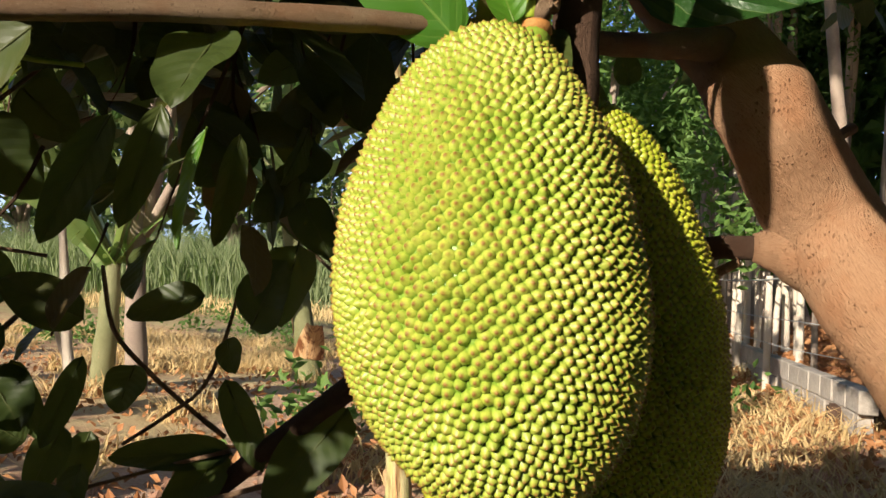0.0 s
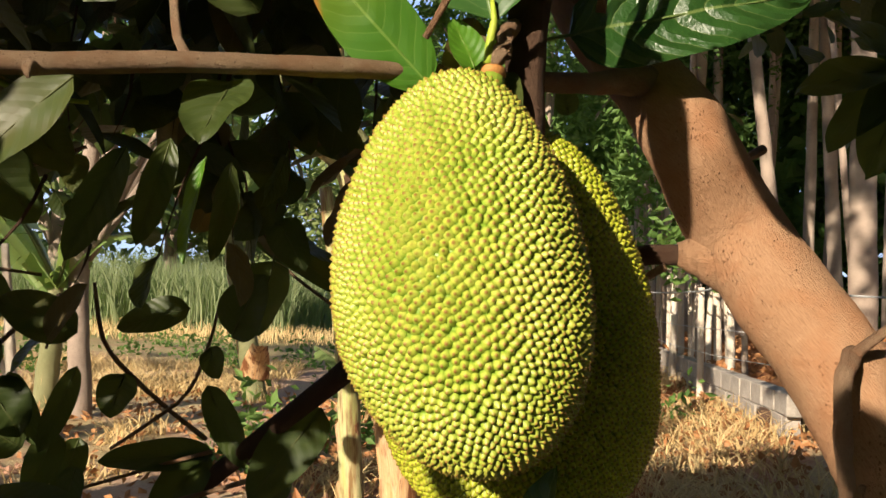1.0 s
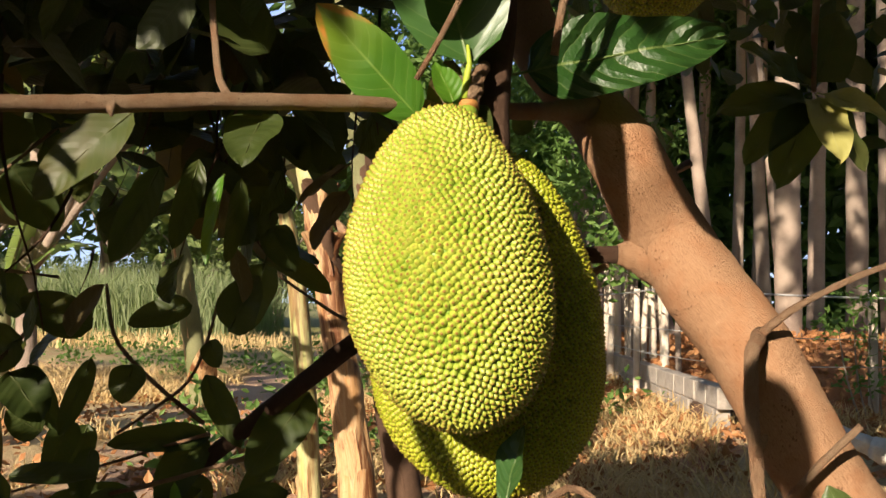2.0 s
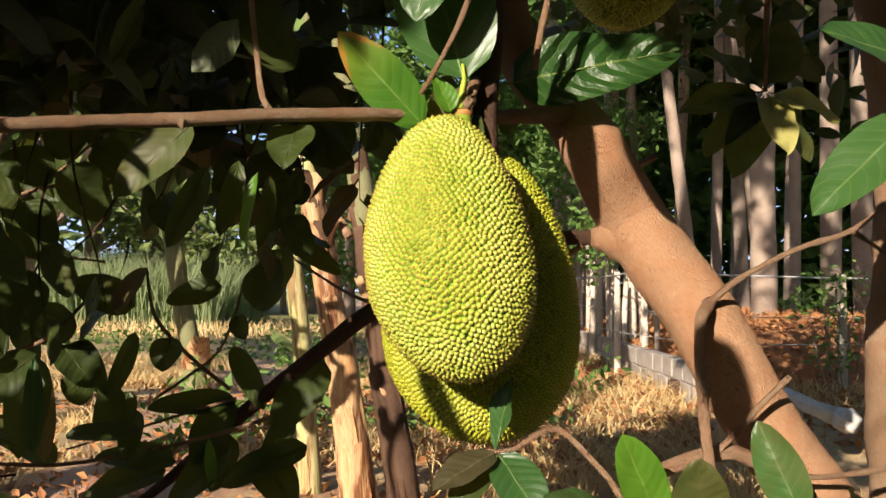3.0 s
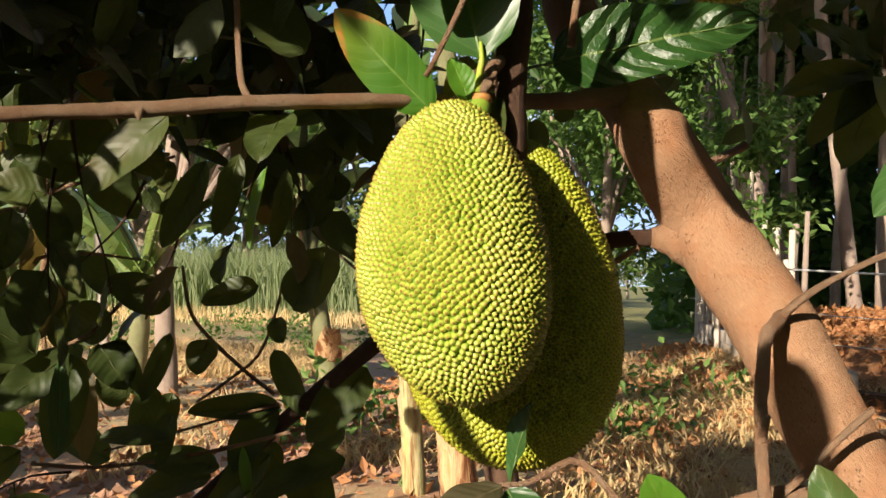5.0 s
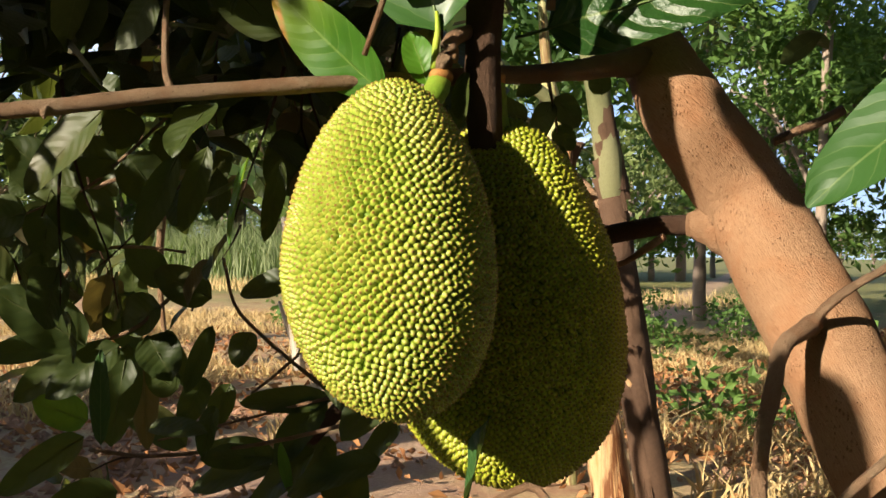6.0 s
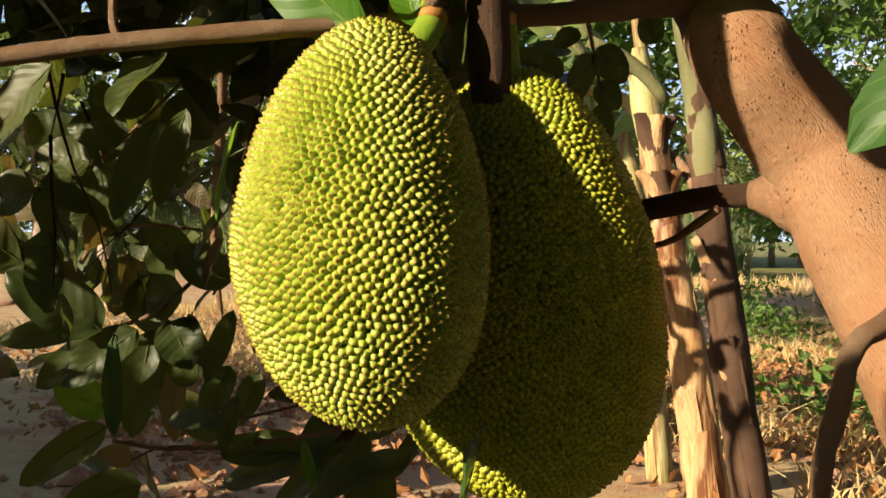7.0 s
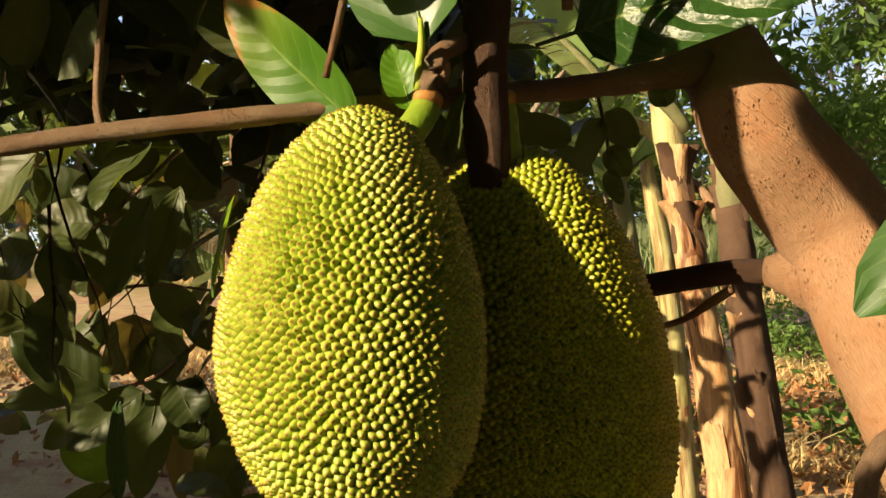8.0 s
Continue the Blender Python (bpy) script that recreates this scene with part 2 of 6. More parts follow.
def spline(points, radii, step):
    """Catmull-Rom through the points; gives places and radii."""
    pts = [Vector(p) for p in points]
    pts = [pts[0] * 2 - pts[1]] + pts + [pts[-1] * 2 - pts[-2]]
    rad = [radii[0]] + list(radii) + [radii[-1]]
    out = []
    for i in range(1, len(pts) - 2):
        n = max(2, int((pts[i + 1] - pts[i]).length / step))
        for k in range(n):
            t = k / n
            a, b, c, d = pts[i - 1:i + 3]
            p = 0.5 * ((2 * b) + (c - a) * t + (2 * a - 5 * b + 4 * c - d) * t * t + (3 * b - a - 3 * c + d) * t ** 3)
            s = t * t * (3 - 2 * t)
            out.append((p, rad[i] * (1 - s) + rad[i + 1] * s))
    out.append((pts[-2], rad[-2]))
    return out


def tube(points, radii, sides=10, step=0.03, rough=0.06, freq=9.0, origin=(0, 0, 0), seed=0.0):
    """A limb swept along a curve, uneven in section, with UVs round and along."""
    path = spline(points, radii, step)
    o = Vector(origin)
    verts, faces, uvs = [], [], []
    up = Vector((0.31, 0.22, 0.92))
    n = len(path)
    run = 0.0
    for i, (p, r) in enumerate(path):
        d = (path[min(i + 1, n - 1)][0] - path[max(i - 1, 0)][0]).normalized()
        a = d.cross(up)
        if a.length < 0.05:
            a = d.cross(Vector((1, 0, 0)))
        a.normalize()
        b = d.cross(a)
        if i:
            run += (p - path[i - 1][0]).length
        for k in range(sides + 1):
            th = 2 * math.pi * k / sides
            dirv = a * math.cos(th) + b * math.sin(th)
            q = p + dirv * r
            w = 1 + rough * 2 * noise.noise(q * freq + Vector((seed, 0, 0))) + rough * noise.noise(q * freq * 3.3)
            if sides > 40:
                w += 0.35 * rough * noise.noise(q * freq * 14) + 0.5 * rough * max(0.0, noise.noise(q * freq * 25) - 0.35)
            verts.append(tuple(p + dirv * r * w - o))
            uvs.append((k / sides, run))
    s = sides + 1
    for i in range(n - 1):
        for k in range(sides):
            faces.append((i * s + k, i * s + k + 1, (i + 1) * s + k + 1, (i + 1) * s + k))
    for i, flip in ((0, True), (n - 1, False)):
        c = len(verts)
        verts.append(tuple(path[i][0] - o))
        uvs.append((0.5, 0))
        for k in range(sides):
            f = (i * s + k, i * s + k + 1, c)
            faces.append(f[::-1] if flip else f)
    return verts, faces, uvs


def blade(length, width, fold=0.25, curl=0.2, wave=0.03, tipness=0.9, rows=12, cols=6, seed=0, petiole=0.0, blunt=0.8):
    """A leaf along +y from the origin, its upper face to +z: a folded, curled, wavy blade with its stalk."""
    rs = random.Random(seed)
    ph, ph2 = rs.random() * 6, rs.random() * 6
    verts, faces, uvs = [], [], []
    for i in range(rows + 1):
        v = i / rows
        h = 0.5 * width * max(0.0, math.sin(math.pi * min(1, v ** tipness))) ** blunt
        if i == 0:
            h = 0.012 * width
        if i == rows:
            h = 0.02 * width
        y = petiole + length * v
        z0 = -curl * length * v * v
        for k in range(cols + 1):
            u = -1 + 2 * k / cols
            z = z0 + fold * abs(u) ** 1.3 * h + wave * width * math.sin(v * 9 + ph + 2.2 * u) * abs(u) + 0.4 * wave * width * math.sin(v * 15 + ph2 - 3 * u)
            verts.append((u * h * (1 - 0.12 * fold), y, z))
            uvs.append((0.5 + u / 2, v))
    s = cols + 1
    for i in range(rows):
        for k in range(cols):
            faces.append((i * s + k, i * s + k + 1, (i + 1) * s + k + 1, (i + 1) * s + k))
    # midrib under the blade and stalk
    base = len(verts)
    r0 = 0.011 * width + 0.0008
    ring = 5
    ks = 9
    for i in range(ks + 1):
        v = -petiole / length + (1.0 * 0.93 + petiole / length) * i / ks if petiole else 0.93 * i / ks
        y = petiole + length * v
        z0 = -curl * length * max(v, 0) ** 2 - 0.4 * r0
        r = r0 * (1.25 - 0.95 * i / ks)
        for k in range(ring):
            th = 2 * math.pi * k / ring
            verts.append((r * math.cos(th), y, z0 + r * math.sin(th)))
            uvs.append((0.5, max(v, 0)))
    for i in range(ks):
        for k in range(ring):
            a, b = base + i * ring + k, base + i * ring + (k + 1) % ring
            faces.append((a, b, b + ring, a + ring))
    return verts, faces, uvs


def aim(base, tip, face):
    """The pose of a blade at base that points to tip with its upper face towards the direction face."""
    y = (Vector(tip) - Vector(base)).normalized()
    z = Vector(face) - y * y.dot(Vector(face))
    if z.length < 0.01:
        z = Vector((0, -1, 0.3)) - y * y.dot(Vector((0, -1, 0.3)))
    z.normalize()
    x = y.cross(z)
    return Matrix((x, y, z)).transposed().to_4x4(), (Vector(tip) - Vector(base)).length


leaf_count = [0]


def leaf(parent, base, tip, width, face=(0, -1, 0.35), mat=None, fold=0.25, curl=0.12, wave=0.03, tipness=0.9, label="", petiole=0.0, blunt=0.54, rows=14):
    leaf_count[0] += 1
    rot, ln = aim(base, tip, face)
    ob = part("leaf", blade(ln, width, fold, curl, wave, tipness, rows, 8, leaf_count[0], petiole, blunt), mat or LEAF, parent, label)
    ob.matrix_basis = Matrix.Translation(base) @ rot @ Matrix.Translation((0, -petiole, 0))
    return ob


# ---- the fruits ----
def egg(p):
    """A fruit's body: centre, radius, half length, lean about x and y (radians), narrowing, depth to width, bend, fullness."""
    cx, cy, cz, a, b, tx, ty, k, q, bend, k2 = p

    def place(u, th):
        w = a * (1 - k * u - k2 * (u * u - 0.4)) * math.sqrt(max(0.0, 1 - u * u))
        lump = 1 + 0.02 * noise.noise(Vector((3 * u, 2 * math.cos(th), 2 * math.sin(th))) + Vector((cx * 9, 0, 0)))
        return Vector((w * lump * math.cos(th) + bend * (u * u - 0.3), q * w * lump * math.sin(th), b * u))

    turn = Euler((tx, 0, 0)).to_matrix() @ Euler((0, ty, 0)).to_matrix()
    return place, turn, Vector((cx, cy, cz))


def rind(p, pitch, height, seed, sides=7):
    """The warty skin: a body and a blunt horn for each cell, spread evenly with some disorder."""
    place, turn, centre = egg(p)
    a, b = p[3], p[4]
    rs = np.random.RandomState(seed)
    # rings of equal area, walked as a loose spiral
    us = np.linspace(-0.9995, 0.9995, 1500)
    pts = [place(u, 0.0) for u in us]
    rad = np.array([abs(place(u, 0.0).x - place(u, math.pi).x) / 2 for u in us])
    seg = np.array([math.hypot(rad[i + 1] - rad[i], (us[i + 1] - us[i]) * b) for i in range(len(us) - 1)])
    area = np.concatenate([[0], np.cumsum(seg * 2 * math.pi * (rad[1:] + rad[:-1]) / 2 * (1 + p[8]) / 2)])
    count = int(area[-1] / (pitch * pitch * 0.88))
    golden = math.pi * (3 - math.sqrt(5))
    seeds = []
    for i in range(count):
        u = float(np.interp((i + 0.5) / count * area[-1], area, us))
        th = i * golden
        r = max(float(np.interp(u, us, rad)), 0.01)
        th += rs.normal(0, 0.2 * pitch / r)
        u += rs.normal(0, 0.2 * pitch / b)
        seeds.append((max(-0.9995, min(0.9995, u)), th))
    P = np.array([place(u, th)[:] for u, th in seeds])
    # let neighbours push one another apart
    for _ in range(9):
        push = np.zeros_like(P)
        for s in range(0, count, 400):
            d = P[s:s + 400, None, :] - P[None]
            l = np.sqrt((d * d).sum(-1)) + 1e-9
            f = np.clip(1.05 * pitch / l - 1, 0, 1.5) * (l > 1e-6)
            push[s:s + 400] = (d / l[..., None] * f[..., None]).sum(1) * pitch * 0.12
        P = P + push
    grid_u, grid_t = 72, 96
    verts, faces, tips = [], [], []
    for i in range(grid_u + 1):
        u = -math.cos(math.pi * i / grid_u)
        for k in range(grid_t):
            verts.append(tuple(place(u, 2 * math.pi * k / grid_t) * 0.985))
            tips.append(0.0)
    for i in range(grid_u):
        for k in range(grid_t):
            faces.append((i * grid_t + k, i * grid_t + (k + 1) % grid_t, (i + 1) * grid_t + (k + 1) % grid_t, (i + 1) * grid_t + k))
    body = (verts, faces, tips)
    verts, faces, tips = [], [], []
    prof = ((1.16, -0.35, 0.0), (0.96, 0.10, 0.28), (0.70, 0.48, 0.58), (0.40, 0.80, 0.80), (0.15, 1.0, 0.94))
    for j in range(count):
        q = Vector(P[j])
        u = max(-0.999, min(0.999, q.z / b))
        # back onto the skin
        c = Vector((p[9] * (u * u - 0.3), 0, b * u))
        th = math.atan2((q.y - c.y) / p[8], q.x - c.x)
        q = place(u, th)
        e = 0.01
        du = place(min(0.9999, u + e), th) - place(max(-0.9999, u - e), th)
        dt = place(u, th + e) - place(u, th - e)
        nrm = dt.cross(du).normalized()
        if nrm.dot(q - c * 0.9) < 0:
            nrm = -nrm
        if abs(u) > 0.995:
            nrm = Vector((0, 0, 1 if u > 0 else -1))
        t1 = nrm.cross(Vector((0.2, 0.1, 1))).normalized()
        t2 = nrm.cross(t1)
        R = pitch * 0.585 * rs.uniform(0.9, 1.1)
        H = height * rs.uniform(0.8, 1.2)
        lean = t1 * rs.normal(0, 0.10 * R) + t2 * rs.normal(0, 0.10 * R) - Vector((0, 0, 0.08 * R))
        spin = rs.uniform(0, 6.28)
        sq = rs.uniform(0.9, 1.1)
        i0 = len(verts)
        for f, h, tp in prof:
            for k in range(sides):
                an = spin + 2 * math.pi * k / sides
                cell = f * R * (1 + 0.06 * math.cos(2 * an + spin * 3))
                verts.append(tuple(q + t1 * (cell * sq * math.cos(an)) + t2 * (cell / sq * math.sin(an)) + nrm * (H * h) + lean * max(h, 0)))
                tips.append(tp)
        verts.append(tuple(q + nrm * (H * 1.12) + lean * 1.1))
        tips.append(1.0)
        for r in range(len(prof) - 1):
            for k in range(sides):
                x, y = i0 + r * sides + k, i0 + r * sides + (k + 1) % sides
                faces.append((x, y, y + sides, x + sides))
        last = i0 + (len(prof) - 1) * sides
        for k in range(sides):
            faces.append((last + k, last + (k + 1) % sides, len(verts) - 1))
    m = turn.to_4x4()
    m.translation = centre
    return body, (verts, faces, tips), m


def jackfruit(p, pitch, height, seed, mat, label, stalk):
    root = thing("jackfruit", label, "fruit", p[:3], "jackfruits on the tree")
    *layers, m = rind(p, pitch, height, seed)
    for name, (verts, faces, tips) in zip(("rind", "spiny_skin"), layers):
        ob = part(name, (verts, faces, None), mat, root)
        at = ob.data.attributes.new("tip", "FLOAT", "POINT")
        at.data.foreach_set("value", tips)
        ob.matrix_basis = Matrix.Translation(-Vector(p[:3])) @ m
    tagged(ob, kind="stuff")
    pts, rads = stalk
    st = part("stalk", tube(pts, rads, 14, 0.008, 0.05, 30, p[:3]), PEDUNCLE, root, "short thick green stalk")
    top, below = Vector(pts[-1]), Vector(pts[-2])
    way = (top - below).normalized()
    part("collar", tube([tuple(top - way * 0.012), tuple(top - way * 0.003), tuple(top + way * 0.004), tuple(top + way * 0.010)], [rads[-2] * 1.02, rads[-2] * 1.12, rads[-2] * 0.95, rads[-2] * 0.5], 16, 0.004, 0.07, 60, p[:3]), COLLAR, root, "orange-brown scar ring")
    return root, st


F1 = (0.063, 0.890, 1.340, 0.154, 0.257, -0.14, -0.13, 0.135, 0.97, 0.017, 0.04)
F2 = (0.115, 1.195, 1.243, 0.215, 0.325, 0.12, -0.03, 0.157, 0.88, 0.013, -0.009)
jackfruit(F1, 0.0109, 0.0066, 3, RIND, "large yellow-green ripe jackfruit hanging by its stalk", ([(0.068, 0.958, 1.545), (0.074, 0.980, 1.570), (0.079, 0.998, 1.592), (0.081, 1.008, 1.610), (0.081, 1.012, 1.620)], [0.021, 0.021, 0.0205, 0.0185, 0.010]))
jackfruit(F2, 0.0114, 0.0068, 4, RIND_B, "larger green jackfruit half in shade behind another", ([(0.13, 1.13, 1.50), (0.125, 1.12, 1.57), (0.12, 1.11, 1.63)], [0.03, 0.028, 0.026]))

# ---- the jackfruit tree ----
tree = thing("jackfruit_tree", "jackfruit tree with orange-brown limbs and dark glossy leaves", "tree", (0.859, 1.199, 0.785))
TO = tuple(tree.location)


def wood(name, pts, rads, mat=BARK, sides=14, step=0.03, rough=0.05, freq=7.0, label=""):
    return part(name, tube(pts, rads, sides, step, rough, freq, TO, len(bpy.data.objects)), mat, tree, label)


def tleaf(*a, **k):
    o = leaf(tree, *a, **k)
    o.matrix_basis = Matrix.Translation(-Vector(TO)) @ o.matrix_basis
    return o


# main limb, from the ground up past the fruits
wood("limb", [(1.25, 0.95, -0.1), (1.05, 0.98, 0.45), (0.873, 1.240, 0.776), (0.744, 1.282, 0.974), (0.627, 1.343, 1.205), (0.491, 1.473, 1.436), (0.392, 1.399, 1.593), (0.328, 1.439, 1.699), (0.239, 1.508, 1.817), (0.189, 1.569, 1.934), (0.166, 1.610, 2.074), (0.146, 1.637, 2.313), (-0.2, 1.7, 2.8)],
     [0.12, 0.10, 0.083, 0.082, 0.086, 0.088, 0.078, 0.068, 0.064, 0.063, 0.06, 0.055, 0.04], BARK, 56, 0.01, 0.03, 6, "smooth orange-brown bark with dark specks")
wood("branch_collar", [(0.56, 1.475, 1.355), (0.515, 1.47, 1.368), (0.476, 1.463, 1.38), (0.446, 1.460, 1.387), (0.414, 1.460, 1.391), (0.384, 1.459, 1.392)], [0.045, 0.058, 0.060, 0.052, 0.036, 0.022], BARK, 32, 0.008, 0.03)
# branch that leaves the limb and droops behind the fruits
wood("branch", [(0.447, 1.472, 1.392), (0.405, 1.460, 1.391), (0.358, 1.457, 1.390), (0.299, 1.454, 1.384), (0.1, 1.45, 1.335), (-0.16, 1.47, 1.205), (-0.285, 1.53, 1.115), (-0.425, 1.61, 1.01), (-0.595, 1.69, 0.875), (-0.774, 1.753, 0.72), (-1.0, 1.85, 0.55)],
     [0.02, 0.021, 0.0205, 0.020, 0.020, 0.0215, 0.0215, 0.021, 0.020, 0.017, 0.012], BARK_SHADED, 12, 0.03, 0.06, 7.0, "drooping branch in bark darkened for shade")
# level branch above the fruits
wood("branch", [(0.321, 1.378, 1.695), (0.216, 1.255, 1.660), (0.100, 1.130, 1.638), (-0.068, 0.915, 1.600), (-0.247, 0.748, 1.569), (-0.379, 0.640, 1.541), (-0.505, 0.533, 1.518), (-0.640, 0.426, 1.490), (-0.790, 0.258, 1.445), (-1.1, 0.15, 1.42)],
     [0.026, 0.018, 0.0155, 0.0135, 0.0130, 0.0130, 0.0112, 0.0112, 0.0105, 0.0105], BARK_GREY, 14, 0.018, 0.09, 16)
wood("knot", [(-0.378, 0.636, 1.540), (-0.373, 0.621, 1.530), (-0.372, 0.622, 1.520)], [0.008, 0.006, 0.002], BARK_GREY, 8, 0.006)
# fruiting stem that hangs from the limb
wood("fruiting_stem", [(0.16, 1.62, 2.14), (0.15, 1.30, 2.09), (0.14, 1.10, 1.97), (0.135, 1.075, 1.85), (0.126, 1.08, 1.72), (0.122, 1.085, 1.62), (0.124, 1.10, 1.50), (0.126, 1.15, 1.38)], [0.03, 0.03, 0.03, 0.030, 0.031, 0.032, 0.03, 0.026], BARK_SHADED, 14, 0.02, 0.08)
wood("spur", [(0.108, 1.06, 1.70), (0.10, 1.01, 1.675), (0.092, 1.0, 1.65), (0.082, 1.002, 1.625)], [0.012, 0.013, 0.011, 0.011], BARK_GREY, 10, 0.012, 0.12, 30)

wood("green_stalk", [(0.077, 0.997, 1.628), (0.078, 0.996, 1.65), (0.081, 0.994, 1.672), (0.084, 0.993, 1.69), (0.080, 0.995, 1.72)], [0.0075, 0.0062, 0.006, 0.005, 0.003], GREEN_STEM, 8, 0.012, 0.03)
wood("husk", [(0.088, 1.012, 1.632), (0.094, 1.018, 1.645), (0.094, 1.018, 1.662), (0.088, 1.014, 1.672)], [0.006, 0.013, 0.011, 0.003], LITTER_BARK, 9, 0.008, 0.35, 60, "dried brown flower husk")
tleaf((0.054, 1.031, 1.703), (0.021, 1.008, 1.593), 0.06, (0.4, -1, 0.0), LEAF_OLD, 0.3, 0.06, 0.03, 0.9, "dull olive leaf behind the stalk")
tleaf((0.099, 1.064, 1.632), (0.112, 1.023, 1.545), 0.05, (-0.4, -1, 0.0), LEAF, 0.3, 0.06, 0.03, 0.9)
tleaf((0.087, 1.031, 1.663), (0.094, 1.011, 1.678), 0.018, (0.2, -1, 0.0), LEAF_LIT, 0.3, 0.06, 0.03, 0.9)
SHADERS = (((0.334, 1.31, 1.695), (0.350, 1.31, 1.47), 0.078, 1.2), ((0.440, 1.31, 1.70), (0.556, 1.33, 1.445), 0.075, 1.22), ((0.489, 1.33, 1.72), (0.60, 1.36, 1.50), 0.085, 1.15),
           ((0.052, 1.475, 2.33), (0.270, 1.33, 1.81), 0.19, 1.25), ((0.630, 1.220, 1.165), (0.690, 1.170, 0.912), 0.10, 2.9), ((-0.02, 1.020, 1.125), (0.047, 1.030, 0.945), 0.065, 2.9))
# single leaves round the fruits
tleaf((0.004, 0.958, 1.586), (-0.150, 0.855, 1.748), 0.108, (-0.25, -1, 0.25), LEAF_RED, 0.22, 0.10, 0.025, 0.85, "yellow-green leaf with a reddening edge", 0.02, 0.6)
tleaf((0.083, 0.998, 1.687), (-0.020, 1.027, 2.067), 0.212, (0.1, -1, 0.25), LEAF_SUN, 0.18, 0.05, 0.03, 0.8, "", 0.0)
tleaf((0.057, 0.915, 2.008), (-0.009, 0.852, 1.782), 0.145, (0.0, -0.8, 0.75), LEAF_SUN, 0.2, 0.10, 0.03, 0.9)
tleaf((0.067, 0.996, 1.602), (0.027, 0.999, 1.698), 0.055, (0.5, -1, 0.1), LEAF_LIT, 0.3, 0.1, 0.03, 0.9)
tleaf((0.185, 1.222, 1.732), (0.598, 1.335, 1.840), 0.170, (-0.1, -1, 0.08), LEAF_BIG, 0.2, 0.03, 0.07, 0.66, "large dark leaf with puckered veins", 0.06, 0.6, 26)
tleaf((0.866, 0.713, 1.641), (0.688, 0.639, 1.695), 0.10, (-0.15, -1, 0.75), LEAF_SUN, 0.22, 0.08, 0.03, 0.85, "", 0.03)
tleaf((0.865, 0.738, 1.558), (0.669, 0.653, 1.396), 0.108, (-0.2, -1, 0.6), LEAF_SUN, 0.2, 0.08, 0.03, 0.85, "", 0.03)
tleaf((0.932, 0.780, 1.593), (0.812, 0.776, 1.529), 0.085, (0.1, -1, 0.6), LEAF_SUN, 0.25, 0.1, 0.03, 0.85)
# leaves added overhead, out of view, to cast shadows on the limb and fruit
for x0, x1, wd, up in SHADERS:
    tleaf(tuple(Vector(x0) + TO_SUN * up), tuple(Vector(x1) + TO_SUN * up), wd, tuple(TO_SUN), LEAF, 0.1, 0.02, 0.02, 0.75)
# low leaves below the fruits
tleaf((0.149, 0.905, 0.947), (0.040, 0.800, 0.908), 0.075, (0, -0.6, 1), LEAF_OLD, 0.2, 0.12, 0.04, 0.85, "dull greyish leaf")
tleaf((0.159, 0.906, 0.942), (0.236, 0.795, 0.852), 0.098, (0, -0.8, 0.9), LEAF_SUN, 0.2, 0.1, 0.03, 0.85)
tleaf((0.145, 0.925, 0.932), (0.069, 0.844, 0.853), 0.07, (0, -0.8, 0.9), LEAF, 0.2, 0.1, 0.03, 0.85)
tleaf((0.404, 0.917, 0.829), (0.246, 0.803, 0.900), 0.10, (0, -0.3, 1), LEAF_SUN, 0.2, 0.1, 0.03, 0.85)
tleaf((0.466, 0.922, 0.808), (0.389, 0.858, 0.988), 0.096, (0.1, -1, 0.2), LEAF_LIT, 0.2, 0.05, 0.03, 0.95, "bright green young leaf")
tleaf((0.537, 0.927, 0.803), (0.529, 0.869, 0.944), 0.115, (0, -1, -0.1), LEAF, 0.2, 0.05, 0.03, 0.8)
tleaf((0.716, 0.885, 0.845), (0.636, 0.872, 1.014), 0.092, (-0.4, -1, 0.3), LEAF_SUN, 0.32, 0.1, 0.03, 0.85)
tleaf((0.824, 0.893, 0.825), (0.793, 0.807, 0.912), 0.08, (0, -0.6, 0.8), LEAF, 0.32, 0.1, 0.03, 0.85)
tleaf((0.152, 0.976, 0.940), (0.178, 0.990, 1.082), 0.08, (-0.83, -0.5, 0.1), LEAF_SUN, 0.25, 0.06, 0.05, 1.15, "small upright leaf before the fruit")
tleaf((-0.602, 1.561, 0.727), (-0.595, 1.505, 0.862), 0.032, (0.3, -1, 0.1), LEAF_LIT, 0.2, 0.05, 0.03, 1.0, "small bright leaf lit through")
# twigs on the limb and below
wood("twig", [(0.625, 1.262, 1.213), (0.641, 1.221, 1.247), (0.693, 1.182, 1.293), (0.790, 1.125, 1.350), (0.887, 1.089, 1.386), (0.964, 1.071, 1.451), (1.061, 1.072, 1.539)], [0.012, 0.0085, 0.0065, 0.0058, 0.0058, 0.005, 0.0045], TWIG, 8, 0.02, 0.14, 40)
wood("twig", [(0.887, 1.089, 1.386), (0.911, 1.072, 1.365), (0.945, 1.055, 1.337)], [0.007, 0.005, 0.004], TWIG, 7, 0.02, 0.14, 40)
wood("twig", [(0.634, 1.262, 1.234), (0.595, 1.161, 1.196), (0.583, 1.123, 1.128), (0.575, 1.067, 1.047), (0.580, 1.042, 0.942), (0.596, 1.020, 0.817), (0.630, 1.031, 0.641)], [0.015, 0.0135, 0.0125, 0.0115, 0.0115, 0.011, 0.010], TWIG, 10, 0.02, 0.12, 30)
wood("spur", [(0.576, 1.058, 1.029), (0.581, 1.037, 1.053), (0.583, 1.026, 1.070)], [0.008, 0.006, 0.005], TWIG, 7, 0.01, 0.14, 40)
